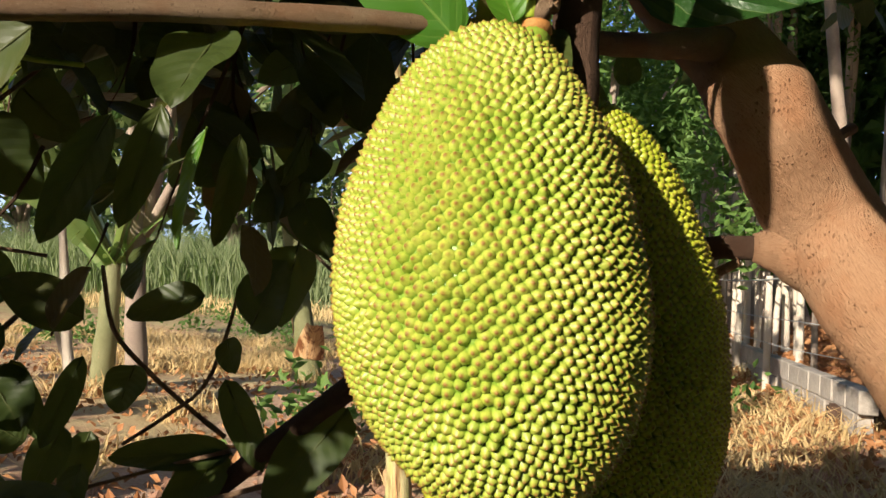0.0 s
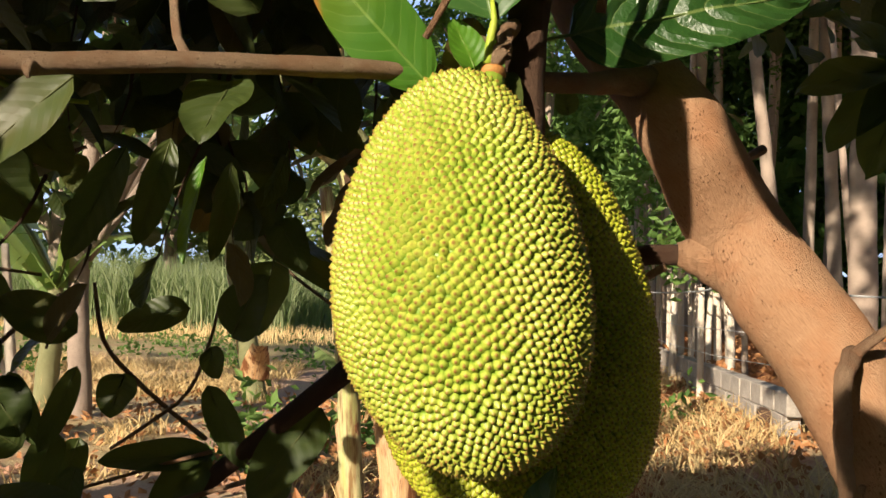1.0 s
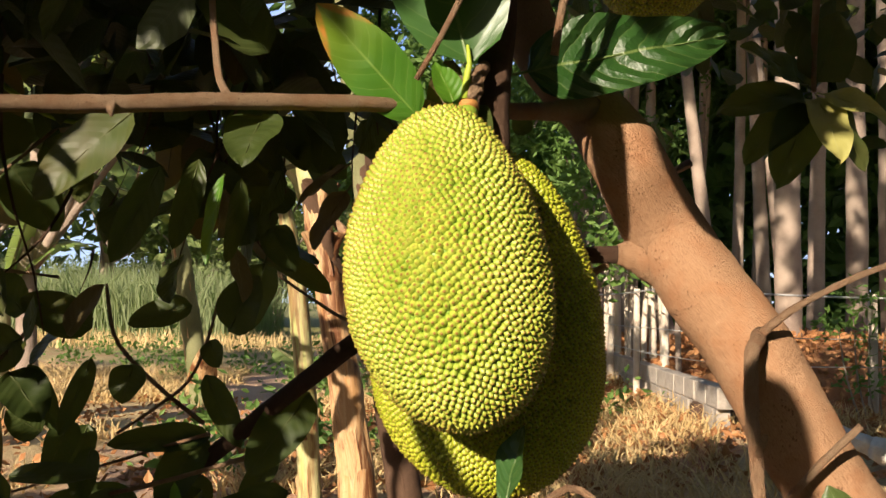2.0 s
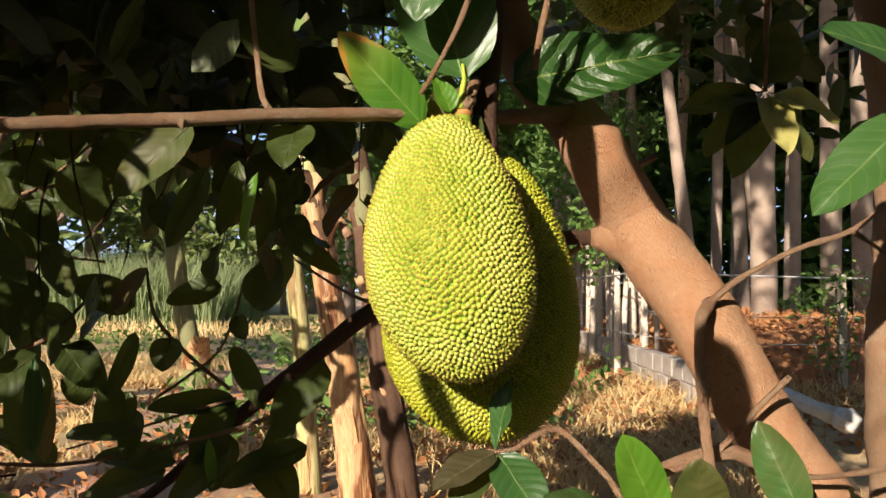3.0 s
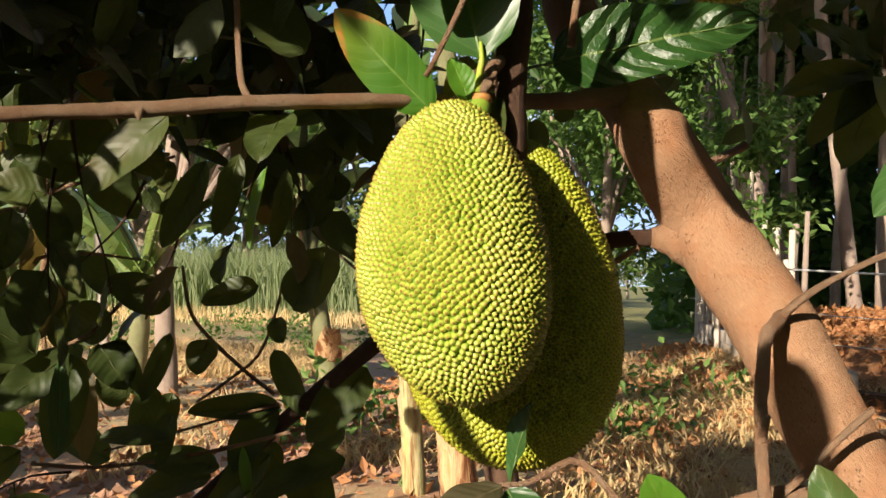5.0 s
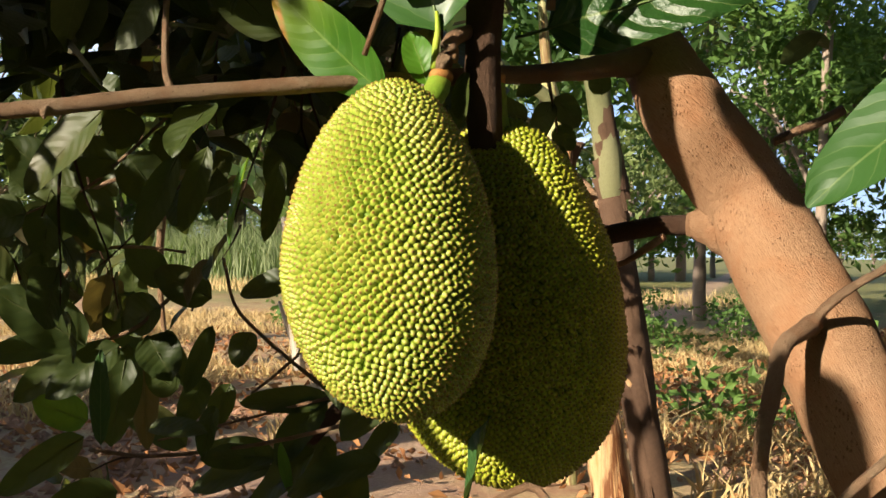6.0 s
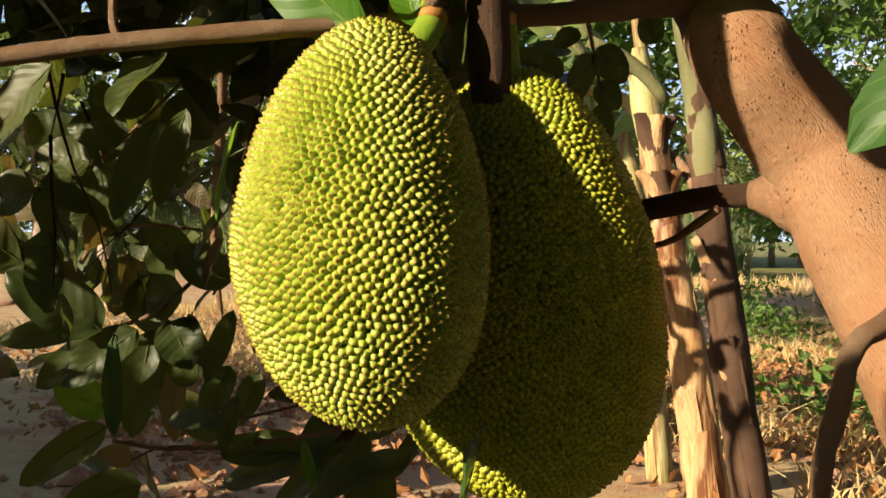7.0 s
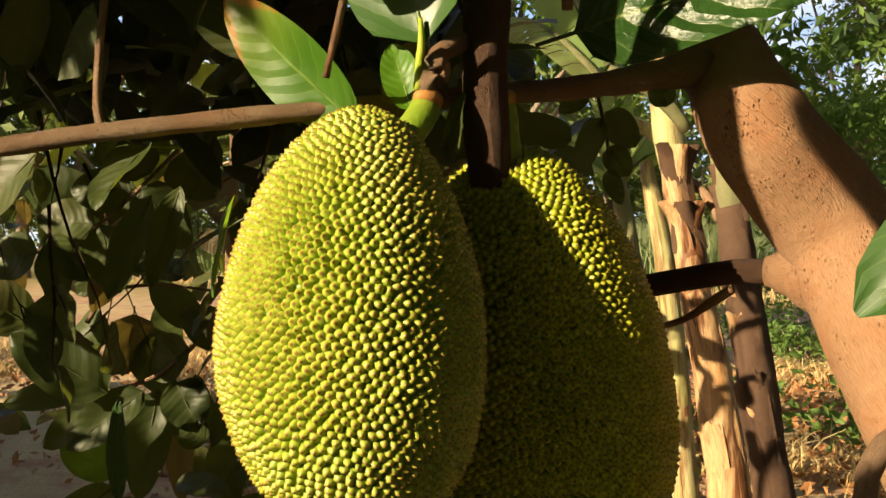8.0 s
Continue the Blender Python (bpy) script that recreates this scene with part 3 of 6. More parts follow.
wood("twig", [(0.582, 1.136, 0.878), (0.657, 1.137, 0.954), (0.716, 1.127, 1.025), (0.769, 1.117, 1.080)], [0.008, 0.0075, 0.007, 0.0065], TWIG, 7, 0.02, 0.1, 40)
wood("twig", [(0.508, 1.172, 0.869), (0.586, 1.155, 0.902), (0.662, 1.159, 0.913), (0.718, 1.184, 0.885)], [0.017, 0.018, 0.018, 0.015], TWIG, 8, 0.02, 0.1, 30)
wood("twig", [(0.722, 1.085, 0.881), (0.818, 1.071, 0.881), (0.922, 1.066, 0.897), (1.006, 1.071, 0.912)], [0.005, 0.006, 0.007, 0.008], TWIG, 7, 0.02, 0.12, 40)
wood("twig", [(0.133, 0.924, 0.943), (0.190, 0.948, 0.948), (0.255, 0.970, 0.984), (0.294, 0.953, 0.972), (0.339, 0.938, 0.928), (0.384, 0.933, 0.876), (0.419, 0.939, 0.797)], [0.005, 0.006, 0.007, 0.006, 0.006, 0.0065, 0.007], TWIG, 7, 0.02, 0.16, 50)
wood("twig", [(0.004, 0.900, 1.638), (0.045, 0.879, 1.703), (0.085, 0.858, 1.778), (0.110, 0.836, 1.851), (0.133, 0.831, 1.974)], [0.0045, 0.005, 0.0055, 0.006, 0.006], TWIG, 7, 0.02, 0.12, 40)
wood("twig", [(0.231, 1.110, 1.733), (0.245, 1.087, 1.817), (0.265, 1.063, 1.912), (0.287, 1.038, 2.030)], [0.0075, 0.0075, 0.007, 0.007], TWIG, 7, 0.02, 0.12, 40)
wood("twig", [(0.487, 1.858, 1.588), (0.527, 1.881, 1.612), (0.566, 1.905, 1.630), (0.625, 1.941, 1.665)], [0.010, 0.011, 0.011, 0.012], TWIG, 7, 0.02, 0.12, 30)
wood("twig", [(0.357, 1.384, 1.367), (0.322, 1.397, 1.346), (0.283, 1.394, 1.319), (0.242, 1.379, 1.305)], [0.008, 0.0075, 0.006, 0.004], TWIG, 7, 0.015, 0.12, 40)
wood("limb", [(1.017, 1.338, 2.167), (1.047, 1.351, 1.944), (1.071, 1.347, 1.675), (1.070, 1.331, 1.396), (1.047, 1.314, 1.111), (1.070, 1.313, 0.765), (1.2, 1.1, 0.4)], [0.045, 0.046, 0.042, 0.042, 0.046, 0.05, 0.06], BARK_GREY, 12, 0.03, 0.12, 12)
# shaded rosette of leaves on the same side
hub = Vector((1.014, 2.154, 1.907))
wood("twig", [(1.000, 2.031, 2.333), (1.016, 2.144, 2.105), tuple(hub)], [0.012, 0.010, 0.007], TWIG, 7, 0.05)
for tip, w, mt in (((0.734, 2.038, 1.866), 0.15, LEAF), ((0.886, 2.011, 1.645), 0.15, LEAF), ((1.045, 1.965, 1.713), 0.13, LEAF_SUNPALE), ((1.230, 2.073, 1.835), 0.14, LEAF_SUNPALE),
                   ((1.096, 2.144, 2.150), 0.16, LEAF), ((0.949, 2.342, 2.078), 0.15, LEAF), ((0.83, 2.1, 2.06), 0.15, LEAF), ((0.80, 2.06, 1.72), 0.13, LEAF), ((1.17, 2.1, 1.70), 0.13, LEAF)):
    tleaf(tuple(hub.lerp(Vector(tip), 0.12)), tip, w, (0.2, -0.7, 0.8), mt, 0.12, 0.22, 0.06, 0.62, "", 0.02, 0.5)
# the leafy twigs that hang beside the fruits
tleaf((-0.217, 0.801, 1.559), (-0.228, 0.724, 1.475), 0.092, (-0.1, -1, 0.2), LEAF, 0.25, 0.05, 0.04, 0.7, "", 0.0, 0.6)
tleaf((-0.402, 0.759, 1.556), (-0.523, 0.698, 1.424), 0.085, (0.2, -1, 0.4), LEAF, 0.2, 0.1, 0.03, 0.85)
tleaf((-0.526, 1.760, 1.436), (-0.289, 1.721, 1.322), 0.095, (0, -0.7, 0.7), LEAF, 0.3, 0.15, 0.03, 0.8)
tleaf((-0.288, 1.078, 1.732), (-0.394, 0.964, 1.865), 0.105, (-0.1, -1, 0.1), LEAF, 0.2, 0.05, 0.03, 0.85)
tleaf((-0.378, 0.983, 1.519), (-0.399, 0.939, 1.364), 0.05, (0.6, -0.8, 0.1), LEAF, 0.3, 0.1, 0.04, 0.95)
tleaf((-0.366, 1.084, 1.508), (-0.393, 1.041, 1.345), 0.045, (-0.6, -0.8, 0.1), LEAF_LIT, 0.35, 0.1, 0.04, 0.95)
tleaf((-0.364, 1.185, 1.514), (-0.368, 1.143, 1.351), 0.045, (0.7, -0.7, 0.1), LEAF, 0.3, 0.1, 0.04, 0.95)
tleaf((-0.445, 0.979, 1.506), (-0.505, 0.934, 1.339), 0.06, (0.5, -0.8, 0.1), LEAF, 0.3, 0.1, 0.04, 0.95)
tleaf((-0.946, 1.466, 1.185), (-1.032, 1.413, 1.129), 0.13, (0, -1, 0.3), LEAF, 0.2, 0.1, 0.03, 0.8)
tleaf((-0.787, 1.475, 1.210), (-0.925, 1.412, 1.276), 0.10, (0, -1, 0.3), LEAF, 0.2, 0.1, 0.03, 0.8)
tleaf((-0.820, 1.423, 1.196), (-0.729, 1.373, 1.307), 0.07, (-0.3, -1, 0.3), LEAF_OLD, 0.3, 0.1, 0.03, 0.8)
tleaf((-0.577, 1.535, 1.264), (-0.708, 1.479, 1.227), 0.08, (0, -1, 0.5), LEAF, 0.2, 0.1, 0.03, 0.8)
tleaf((-0.508, 1.593, 1.205), (-0.435, 1.541, 1.334), 0.115, (0, -1, 0.3), LEAF, 0.2, 0.1, 0.03, 0.8)
tleaf((-0.555, 1.591, 1.181), (-0.518, 1.546, 1.125), 0.055, (0, -1, 0.3), LEAF, 0.2, 0.1, 0.03, 0.8)
tleaf((-0.578, 1.644, 1.097), (-0.477, 1.609, 0.934), 0.07, (0.3, -1, 0.2), LEAF, 0.25, 0.1, 0.03, 0.85)
tleaf((-0.318, 1.632, 1.061), (-0.430, 1.514, 0.889), 0.12, (0.1, -1, 0.3), LEAF, 0.2, 0.05, 0.03, 0.8)
tleaf((-0.580, 1.702, 0.940), (-0.790, 1.588, 0.945), 0.085, (0, -0.8, 0.6), LEAF, 0.2, 0.1, 0.03, 0.8)
tleaf((-0.605, 1.700, 0.948), (-0.649, 1.555, 0.798), 0.115, (0, -0.9, 0.4), LEAF, 0.2, 0.1, 0.03, 0.8)
tleaf((-0.898, 1.480, 0.973), (-0.952, 1.424, 1.022), 0.08, (0, -0.9, 0.4), LEAF, 0.2, 0.1, 0.03, 0.8)
tleaf((-0.953, 1.282, 0.861), (-0.948, 1.270, 1.089), 0.05, (0.5, -0.9, 0.1), LEAF_SUN, 0.25, 0.05, 0.05, 0.9)
tleaf((-0.784, 1.489, 0.941), (-0.794, 1.444, 0.819), 0.07, (0, -0.9, 0.4), LEAF, 0.2, 0.1, 0.03, 0.8)
tleaf((-0.712, 1.534, 1.126), (-0.721, 1.487, 1.044), 0.09, (0, -0.9, 0.4), LEAF, 0.2, 0.1, 0.03, 0.8)
tleaf((-0.930, 1.470, 1.125), (-0.868, 1.482, 0.974), 0.07, (0, -0.9, 0.4), LEAF, 0.3, 0.1, 0.03, 0.8)
tleaf((-0.786, 1.478, 1.142), (-0.832, 1.434, 0.972), 0.055, (0.7, -0.9, 0.1), LEAF, 0.3, 0.1, 0.03, 0.9)
tleaf((-0.943, 1.432, 0.881), (-0.739, 1.393, 0.906), 0.07, (0, -0.6, 0.8), LEAF, 0.25, 0.1, 0.03, 0.85)
for base, tip, w in (((-0.35, 1.57, 0.84), (-0.55, 1.46, 0.77), 0.10), ((-0.49, 1.59, 0.82), (-0.37, 1.51, 0.70), 0.12), ((-0.57, 1.62, 0.83), (-0.71, 1.52, 0.69), 0.11),
                     ((-0.75, 1.70, 0.77), (-0.93, 1.59, 0.81), 0.10), ((-0.79, 1.73, 0.74), (-0.99, 1.62, 0.69), 0.11), ((-1.13, 1.77, 0.75), (-1.28, 1.65, 0.90), 0.11), ((-0.45, 1.83, 0.88), (-0.51, 1.73, 0.77), 0.08)):
    tleaf(base, tip, w, (0, -0.7, 0.7), LEAF, 0.25, 0.12, 0.05, 0.8)
wood("twig", [(-0.149, 1.514, 1.215), (-0.240, 1.608, 1.241), (-0.338, 1.699, 1.288), (-0.441, 1.750, 1.351), (-0.523, 1.761, 1.436), (-0.563, 1.771, 1.576)], [0.006, 0.005, 0.0045, 0.004, 0.004, 0.003], TWIG, 6, 0.03, 0.1, 30)
wood("twig", [(-0.597, 1.699, 0.973), (-0.667, 1.651, 1.041), (-0.729, 1.583, 1.123), (-0.759, 1.527, 1.195), (-0.765, 1.491, 1.310)], [0.006, 0.006, 0.0055, 0.005, 0.004], TWIG, 6, 0.03, 0.1, 30)
wood("twig", [(-0.795, 1.648, 0.950), (-0.693, 1.631, 1.018), (-0.608, 1.613, 1.084), (-0.556, 1.591, 1.189), (-0.533, 1.587, 1.284)], [0.004, 0.004, 0.0045, 0.004, 0.003], TWIG, 6, 0.03, 0.12, 30)
wood("twig", [(-0.575, 1.682, 0.951), (-0.676, 1.637, 0.922), (-0.813, 1.570, 0.880), (-0.965, 1.483, 0.836)], [0.005, 0.0045, 0.004, 0.003], TWIG, 6, 0.03, 0.1, 30)
wood("twig", [(-0.249, 0.758, 1.567), (-0.273, 0.764, 1.604), (-0.290, 0.779, 1.690), (-0.312, 0.811, 1.811), (-0.339, 0.864, 1.922)], [0.007, 0.006, 0.0055, 0.0055, 0.005], TWIG, 7, 0.02, 0.15, 40)
wood("twig", [(-0.612, 1.164, 1.610), (-0.719, 1.157, 1.622), (-0.773, 1.152, 1.648), (-0.840, 1.145, 1.694), (-0.901, 1.139, 1.740)], [0.004, 0.005, 0.006, 0.006, 0.005], GREEN_STEM, 7, 0.03, 0.1, 40)
wood("twig", [(-1.145, 1.341, 1.425), (-1.015, 1.346, 1.493), (-0.891, 1.402, 1.529), (-0.776, 1.456, 1.583)], [0.004, 0.005, 0.005, 0.004], TWIG, 6, 0.03, 0.14, 30)
wood("twig", [(-1.172, 1.348, 1.243), (-1.086, 1.350, 1.317), (-0.978, 1.406, 1.335), (-0.864, 1.464, 1.323)], [0.006, 0.005, 0.005, 0.004], TWIG, 6, 0.03, 0.14, 30)
# leaves on a thin twig between the stem and the limb
wood("twig", [(0.080, 1.492, 1.726), (0.090, 1.499, 1.668), (0.100, 1.506, 1.610), (0.096, 1.528, 1.553)], [0.004, 0.0035, 0.003, 0.002], TWIG, 6, 0.02, 0.1, 40)
for base, tip, w in (((0.10, 1.50, 1.66), (0.14, 1.54, 1.60), 0.060), ((0.09, 1.50, 1.65), (0.06, 1.48, 1.56), 0.055), ((0.10, 1.51, 1.60), (0.13, 1.53, 1.55), 0.050), ((0.10, 1.51, 1.56), (0.12, 1.52, 1.50), 0.035),
                     ((0.07, 1.49, 1.69), (0.03, 1.46, 1.66), 0.045), ((0.05, 1.47, 1.61), (-0.04, 1.41, 1.65), 0.060), ((0.18, 1.57, 1.67), (0.17, 1.55, 1.73), 0.050)):
    tleaf(base, tip, w, (0.1, -1, 0.3), LEAF, 0.2, 0.08, 0.03, 0.75)
# a shaded twig of broad leaves low on the leafy side
wood("twig", [(-0.813, 1.347, 1.651), (-0.891, 1.291, 1.553), (-0.970, 1.234, 1.467), (-1.079, 1.157, 1.406)], [0.004, 0.004, 0.0035, 0.003], TWIG, 6, 0.03, 0.1, 30)
for base, tip, w in (((-0.89, 1.29, 1.55), (-0.81, 1.35, 1.42), 0.12), ((-0.91, 1.28, 1.54), (-1.02, 1.20, 1.55), 0.11), ((-0.96, 1.24, 1.47), (-0.94, 1.26, 1.32), 0.12), ((-0.97, 1.23, 1.47), (-1.08, 1.16, 1.49), 0.10),
                     ((-1.03, 1.19, 1.43), (-1.05, 1.18, 1.29), 0.11), ((-1.07, 1.16, 1.41), (-1.18, 1.09, 1.38), 0.11), ((-0.84, 1.33, 1.61), (-0.76, 1.38, 1.53), 0.10), ((-0.87, 1.30, 1.58), (-0.93, 1.26, 1.66), 0.10)):
    tleaf(base, tip, w, (0.3, -1, 0.3), LEAF, 0.2, 0.1, 0.03, 0.66)
# the limb overhead from which the leafy side hangs
wood("branch", [(-0.05, 1.05, 2.3), (-0.5, 1.35, 2.38), (-1.1, 1.7, 2.25), (-1.8, 2.0, 2.1), (-2.6, 2.2, 1.9)], [0.045, 0.04, 0.034, 0.026, 0.015], BARK_GREY, 10, 0.05)
wood("branch", [(-0.5, 1.35, 2.38), (-1.0, 1.1, 2.3), (-1.6, 0.7, 2.2), (-2.1, 0.1, 2.0), (-2.3, -0.6, 1.8)], [0.034, 0.03, 0.026, 0.022, 0.012], BARK_GREY, 10, 0.05)
wood("branch", [(-1.1, 1.7, 2.25), (-1.5, 2.1, 1.8), (-1.75, 2.3, 1.3), (-1.8, 2.4, 0.9)], [0.022, 0.018, 0.014, 0.008], BARK_GREY, 8, 0.05)


# broad leaves on the low twigs at the leafy side
LOW = (((-1.05, 1.32, 1.09), (-1.18, 1.16, 1.23), 0.14), ((-1.15, 1.36, 1.09), (-1.29, 1.20, 1.06), 0.08), ((-1.18, 1.45, 1.06), (-1.29, 1.30, 0.94), 0.10), ((-1.00, 1.38, 1.09), (-1.10, 1.24, 0.97), 0.105),
       ((-1.05, 1.46, 1.08), (-1.04, 1.39, 0.83), 0.115), ((-0.96, 1.44, 1.11), (-0.87, 1.43, 1.01), 0.115), ((-1.13, 1.55, 1.14), (-1.09, 1.51, 1.30), 0.09), ((-0.86, 1.54, 1.00), (-0.87, 1.46, 0.88), 0.075), ((-0.87, 1.65, 0.97), (-0.87, 1.57, 0.85), 0.07))
LOWER = (((-0.71, 1.56, 0.81), (-0.78, 1.44, 0.82), 0.07), ((-0.61, 1.74, 0.84), (-0.63, 1.65, 0.70), 0.09), ((-1.15, 1.41, 0.84), (-1.28, 1.25, 0.71), 0.095), ((-1.07, 1.45, 0.70), (-1.18, 1.30, 0.66), 0.11),
         ((-1.26, 1.46, 1.46), (-1.36, 1.33, 1.62), 0.15), ((-1.15, 1.35, 1.57), (-1.01, 1.37, 1.47), 0.11), ((-1.21, 1.23, 1.24), (-1.29, 1.10, 1.34), 0.13), ((-0.96, 1.50, 1.24), (-1.00, 1.40, 1.34), 0.09))
for base, tip, w in LOW + LOWER:
    tleaf(base, tip, w, (0.65, -0.83, 0.46), LEAF, 0.25, 0.1, 0.05, 0.82)
for base, tip, w, mt in (((-1.09, 1.55, 1.07), (-1.03, 1.51, 0.80), 0.08, LEAF_OLD), ((-1.15, 1.42, 0.88), (-1.22, 1.31, 0.94), 0.10, LEAF_LIT), ((-1.18, 1.44, 1.32), (-1.29, 1.29, 1.40), 0.11, LEAF_OLD)):
    tleaf(base, tip, w, (0.65, -0.83, 0.46), mt, 0.25, 0.1, 0.05, 0.82)
for pts in (((-0.903, 1.600, 1.281), (-0.945, 1.511, 1.212), (-0.982, 1.424, 1.133), (-1.071, 1.365, 1.091), (-1.170, 1.298, 1.076)), ((-1.579, 1.386, 1.117), (-1.458, 1.407, 1.137), (-1.321, 1.439, 1.160)), ((-0.321, 1.622, 0.958), (-0.556, 1.584, 0.879), (-0.751, 1.513, 0.833), (-0.953, 1.437, 0.806), (-1.107, 1.395, 0.813))):
    wood("twig", pts, [0.006] * len(pts), TWIG, 6, 0.03, 0.12, 40)
rs = random.Random(11)
FORMS = [part("leaf", blade(0.15, 0.105, (0.12, 0.3)[i % 2], 0.12, 0.04, 0.62, 10, 6, 100 + i, 0.018, 0.52), LEAF_OLD if i == 6 else LEAF, tree) for i in range(7)]
for o in FORMS:
    o.matrix_basis = Matrix.Translation(-Vector(TO)) @ pose(-2.2 + 0.05 * len(o.name), 1.4, 2.0, 200, 30 * len(o.name), 10)


def lets_sun(q):
    """Whether a leaf at q stays out of the sunbeams that reach the fruits, the limb and the clearing behind."""
    def on(y):
        k = (q.y - y) / TO_SUN.y
        return q.x - k * TO_SUN.x, q.z - k * TO_SUN.z
    if q.x > -0.2 and q.y > 0.6 and q.z < (2.35 + 0.5 * noise.noise(q * 2.3) if q.y < 2.55 else 1.95):
        return False
    if q.y < 1.0:
        x, z = on(1.05)
        if -0.32 < x < 0.95 and 0.6 < z < 1.63:
            return False
        x, z = on(1.29)
        if 0.25 < x < 0.85 and 0.6 < z < 1.66:
            return False
        x, z = on(1.28)
        if 0.14 < x < 0.68 and 1.55 < z < 1.95:
            return False
        x, z = on(1.0)
        if -0.1 < x < 0.18 and 1.5 < z < 1.96:
            return False
        x, z = on(0.93)
        if -0.22 < x < 0.02 and 1.5 < z < 1.76:
            return False
    x, z = on(0.74)
    if q.y < 0.4 and -0.62 < x < 0.0 and 1.48 < z < 1.66 and noise.noise(Vector((x * 6, z * 4, 2))) > -0.25:
        return False
    x, z = on(0.58)
    if q.y < 0.5 and 0.5 < x < 1.25 and 1.3 < z < 1.92:
        return False
    x, z = on(2.15)
    if q.y < 2.0 and 0.68 < x < 0.86 and 2.22 < z < 2.48:
        return False
    x, z = on(1.97)
    if q.y < 1.85 and 0.95 < x < 1.30 and 1.60 < z < 1.95:
        return False
    x, z = on(4.5)
    if q.y < 4.2 and (-1.05 < x < -0.3 and 0.1 < z < 1.75 or -1.15 < x < -0.6 and z < 2.2) and noise.noise(Vector((x * 3, z * 1.5, 4))) > -0.4:
        return False
    k = q.z / TO_SUN.z
    x, y = q.x - k * TO_SUN.x, q.y - k * TO_SUN.y
    cut = noise.noise(Vector((x * 0.7, y * 0.7, 5)))
    if (-9 < x < 1.0 and 9.5 < y < 19 and cut > -0.3) or (-3.8 < x < 0.75 and 3.9 < y <= 9.5 and cut > -0.38) or (0.75 <= x < 1.9 and not (x > 0.82 and 5.25 < y < 6.95) and 3.9 < y <= 9.5) or (1.0 < x < 2.6 and 7.6 < y < 19):
        return False
    return True


def hang(node_at, way, size, form):
    side = Vector((rs.uniform(-1, 1), rs.uniform(-1, 1), rs.uniform(-0.2, 1.0))).normalized()
    rot, _ = aim((0, 0, 0), tuple(way), tuple(side))
    if not lets_sun(Vector(node_at)) and (node_at[1] < 1.0 or rs.random() < 0.7):
        return None
    o = share("leaf", form, tree, Matrix.Translation(Vector(node_at) - Vector(TO)) @ rot @ Matrix.Scale(size, 4))
    return o


def spray(start, way, length, gap=0.055, droop=0.6, most=14):
    """A drooping twig with leaves set by turns along it."""
    p, d = Vector(start), Vector(way).normalized()
    pts = [tuple(p)]
    n = max(3, int(length / gap))
    made = last = 0
    for i in range(n):
        d = (d + Vector((rs.uniform(-0.25, 0.25), rs.uniform(-0.25, 0.25), -droop * gap * 3 + rs.uniform(-0.12, 0.12)))).normalized()
        p = p + d * gap
        pts.append(tuple(p))
        if i > 1 and made < most:
            out = d.cross(Vector((rs.uniform(-1, 1), rs.uniform(-1, 1), rs.uniform(-1, 1)))).normalized()
            held = hang(p, d * rs.uniform(0.3, 0.9) + out * rs.uniform(0.5, 1.0) + Vector((0, 0, rs.uniform(-0.8, 0.1))), rs.uniform(0.65, 1.15), FORMS[rs.randrange(7)])
            made += 1
            last = i + 2 if held else last
    if last < 3:
        return
    pts = pts[:last + 1]
    wood("twig", pts[::2] if len(pts) > 6 else pts, [0.0042 - 0.003 * i / max(1, len(pts[::2]) - 1) for i in range(len(pts[::2] if len(pts) > 6 else pts))], BARK_SHADED, 5, 0.06, 0.05)


# sprays beside the fruits: from the level branch, the limb overhead and the low branch
for k in range(38):
    f = rs.random()
    start = (-0.35 - 1.9 * f + rs.uniform(-0.15, 0.15), 1.3 + 0.75 * f + rs.uniform(-0.35, 0.9), 2.35 - 0.3 * f + rs.uniform(-0.2, 0.1))
    spray(start, (rs.uniform(-0.7, 0.5), rs.uniform(-0.6, 0.5), -0.5), rs.uniform(0.5, 0.95), 0.06, 0.5, 9)
for k in range(5):
    spray((-0.14 - 0.11 * k, 1.45 + 0.1 * (k % 3), 1.98 - 0.05 * k), (rs.uniform(-0.3, 0.2), rs.uniform(-0.2, 0.3), -0.8), rs.uniform(0.4, 0.6), 0.055, 0.5, 9)
for k in range(2):
    spray((-0.36 - 0.2 * k, 1.12 + rs.uniform(0.0, 0.4), 1.70), (rs.uniform(-0.4, 0.2), rs.uniform(-0.2, 0.3), -0.8), rs.uniform(0.4, 0.55), 0.06, 0.5, 8)
for k in range(2):
    f = rs.random()
    spray((-0.65 - 1.3 * f, 1.5 + rs.uniform(-0.1, 0.9), 1.42 - 0.1 * f), (rs.uniform(-0.7, 0.3), rs.uniform(-0.6, 0.4), rs.uniform(-0.6, 0.2)), rs.uniform(0.4, 0.7), 0.07, 0.5, 7)
for k in range(2):
    f = rs.random()
    spray((-0.55 - 1.0 * f, 1.75 + rs.uniform(-0.1, 0.6), 0.85 - 0.2 * f), (rs.uniform(-0.9, 0.1), rs.uniform(-0.6, 0.4), rs.uniform(-0.3, 0.6)), rs.uniform(0.35, 0.6), 0.06, 0.4, 7)


for k in range(6):
    spray((-0.72 - 0.13 * k, 0.95 + 0.13 * (k % 4), 1.66 - 0.03 * k), (rs.uniform(-0.4, 0.1), rs.uniform(-0.1, 0.3), -0.9), rs.uniform(0.35, 0.6), 0.06, 0.4, 8)


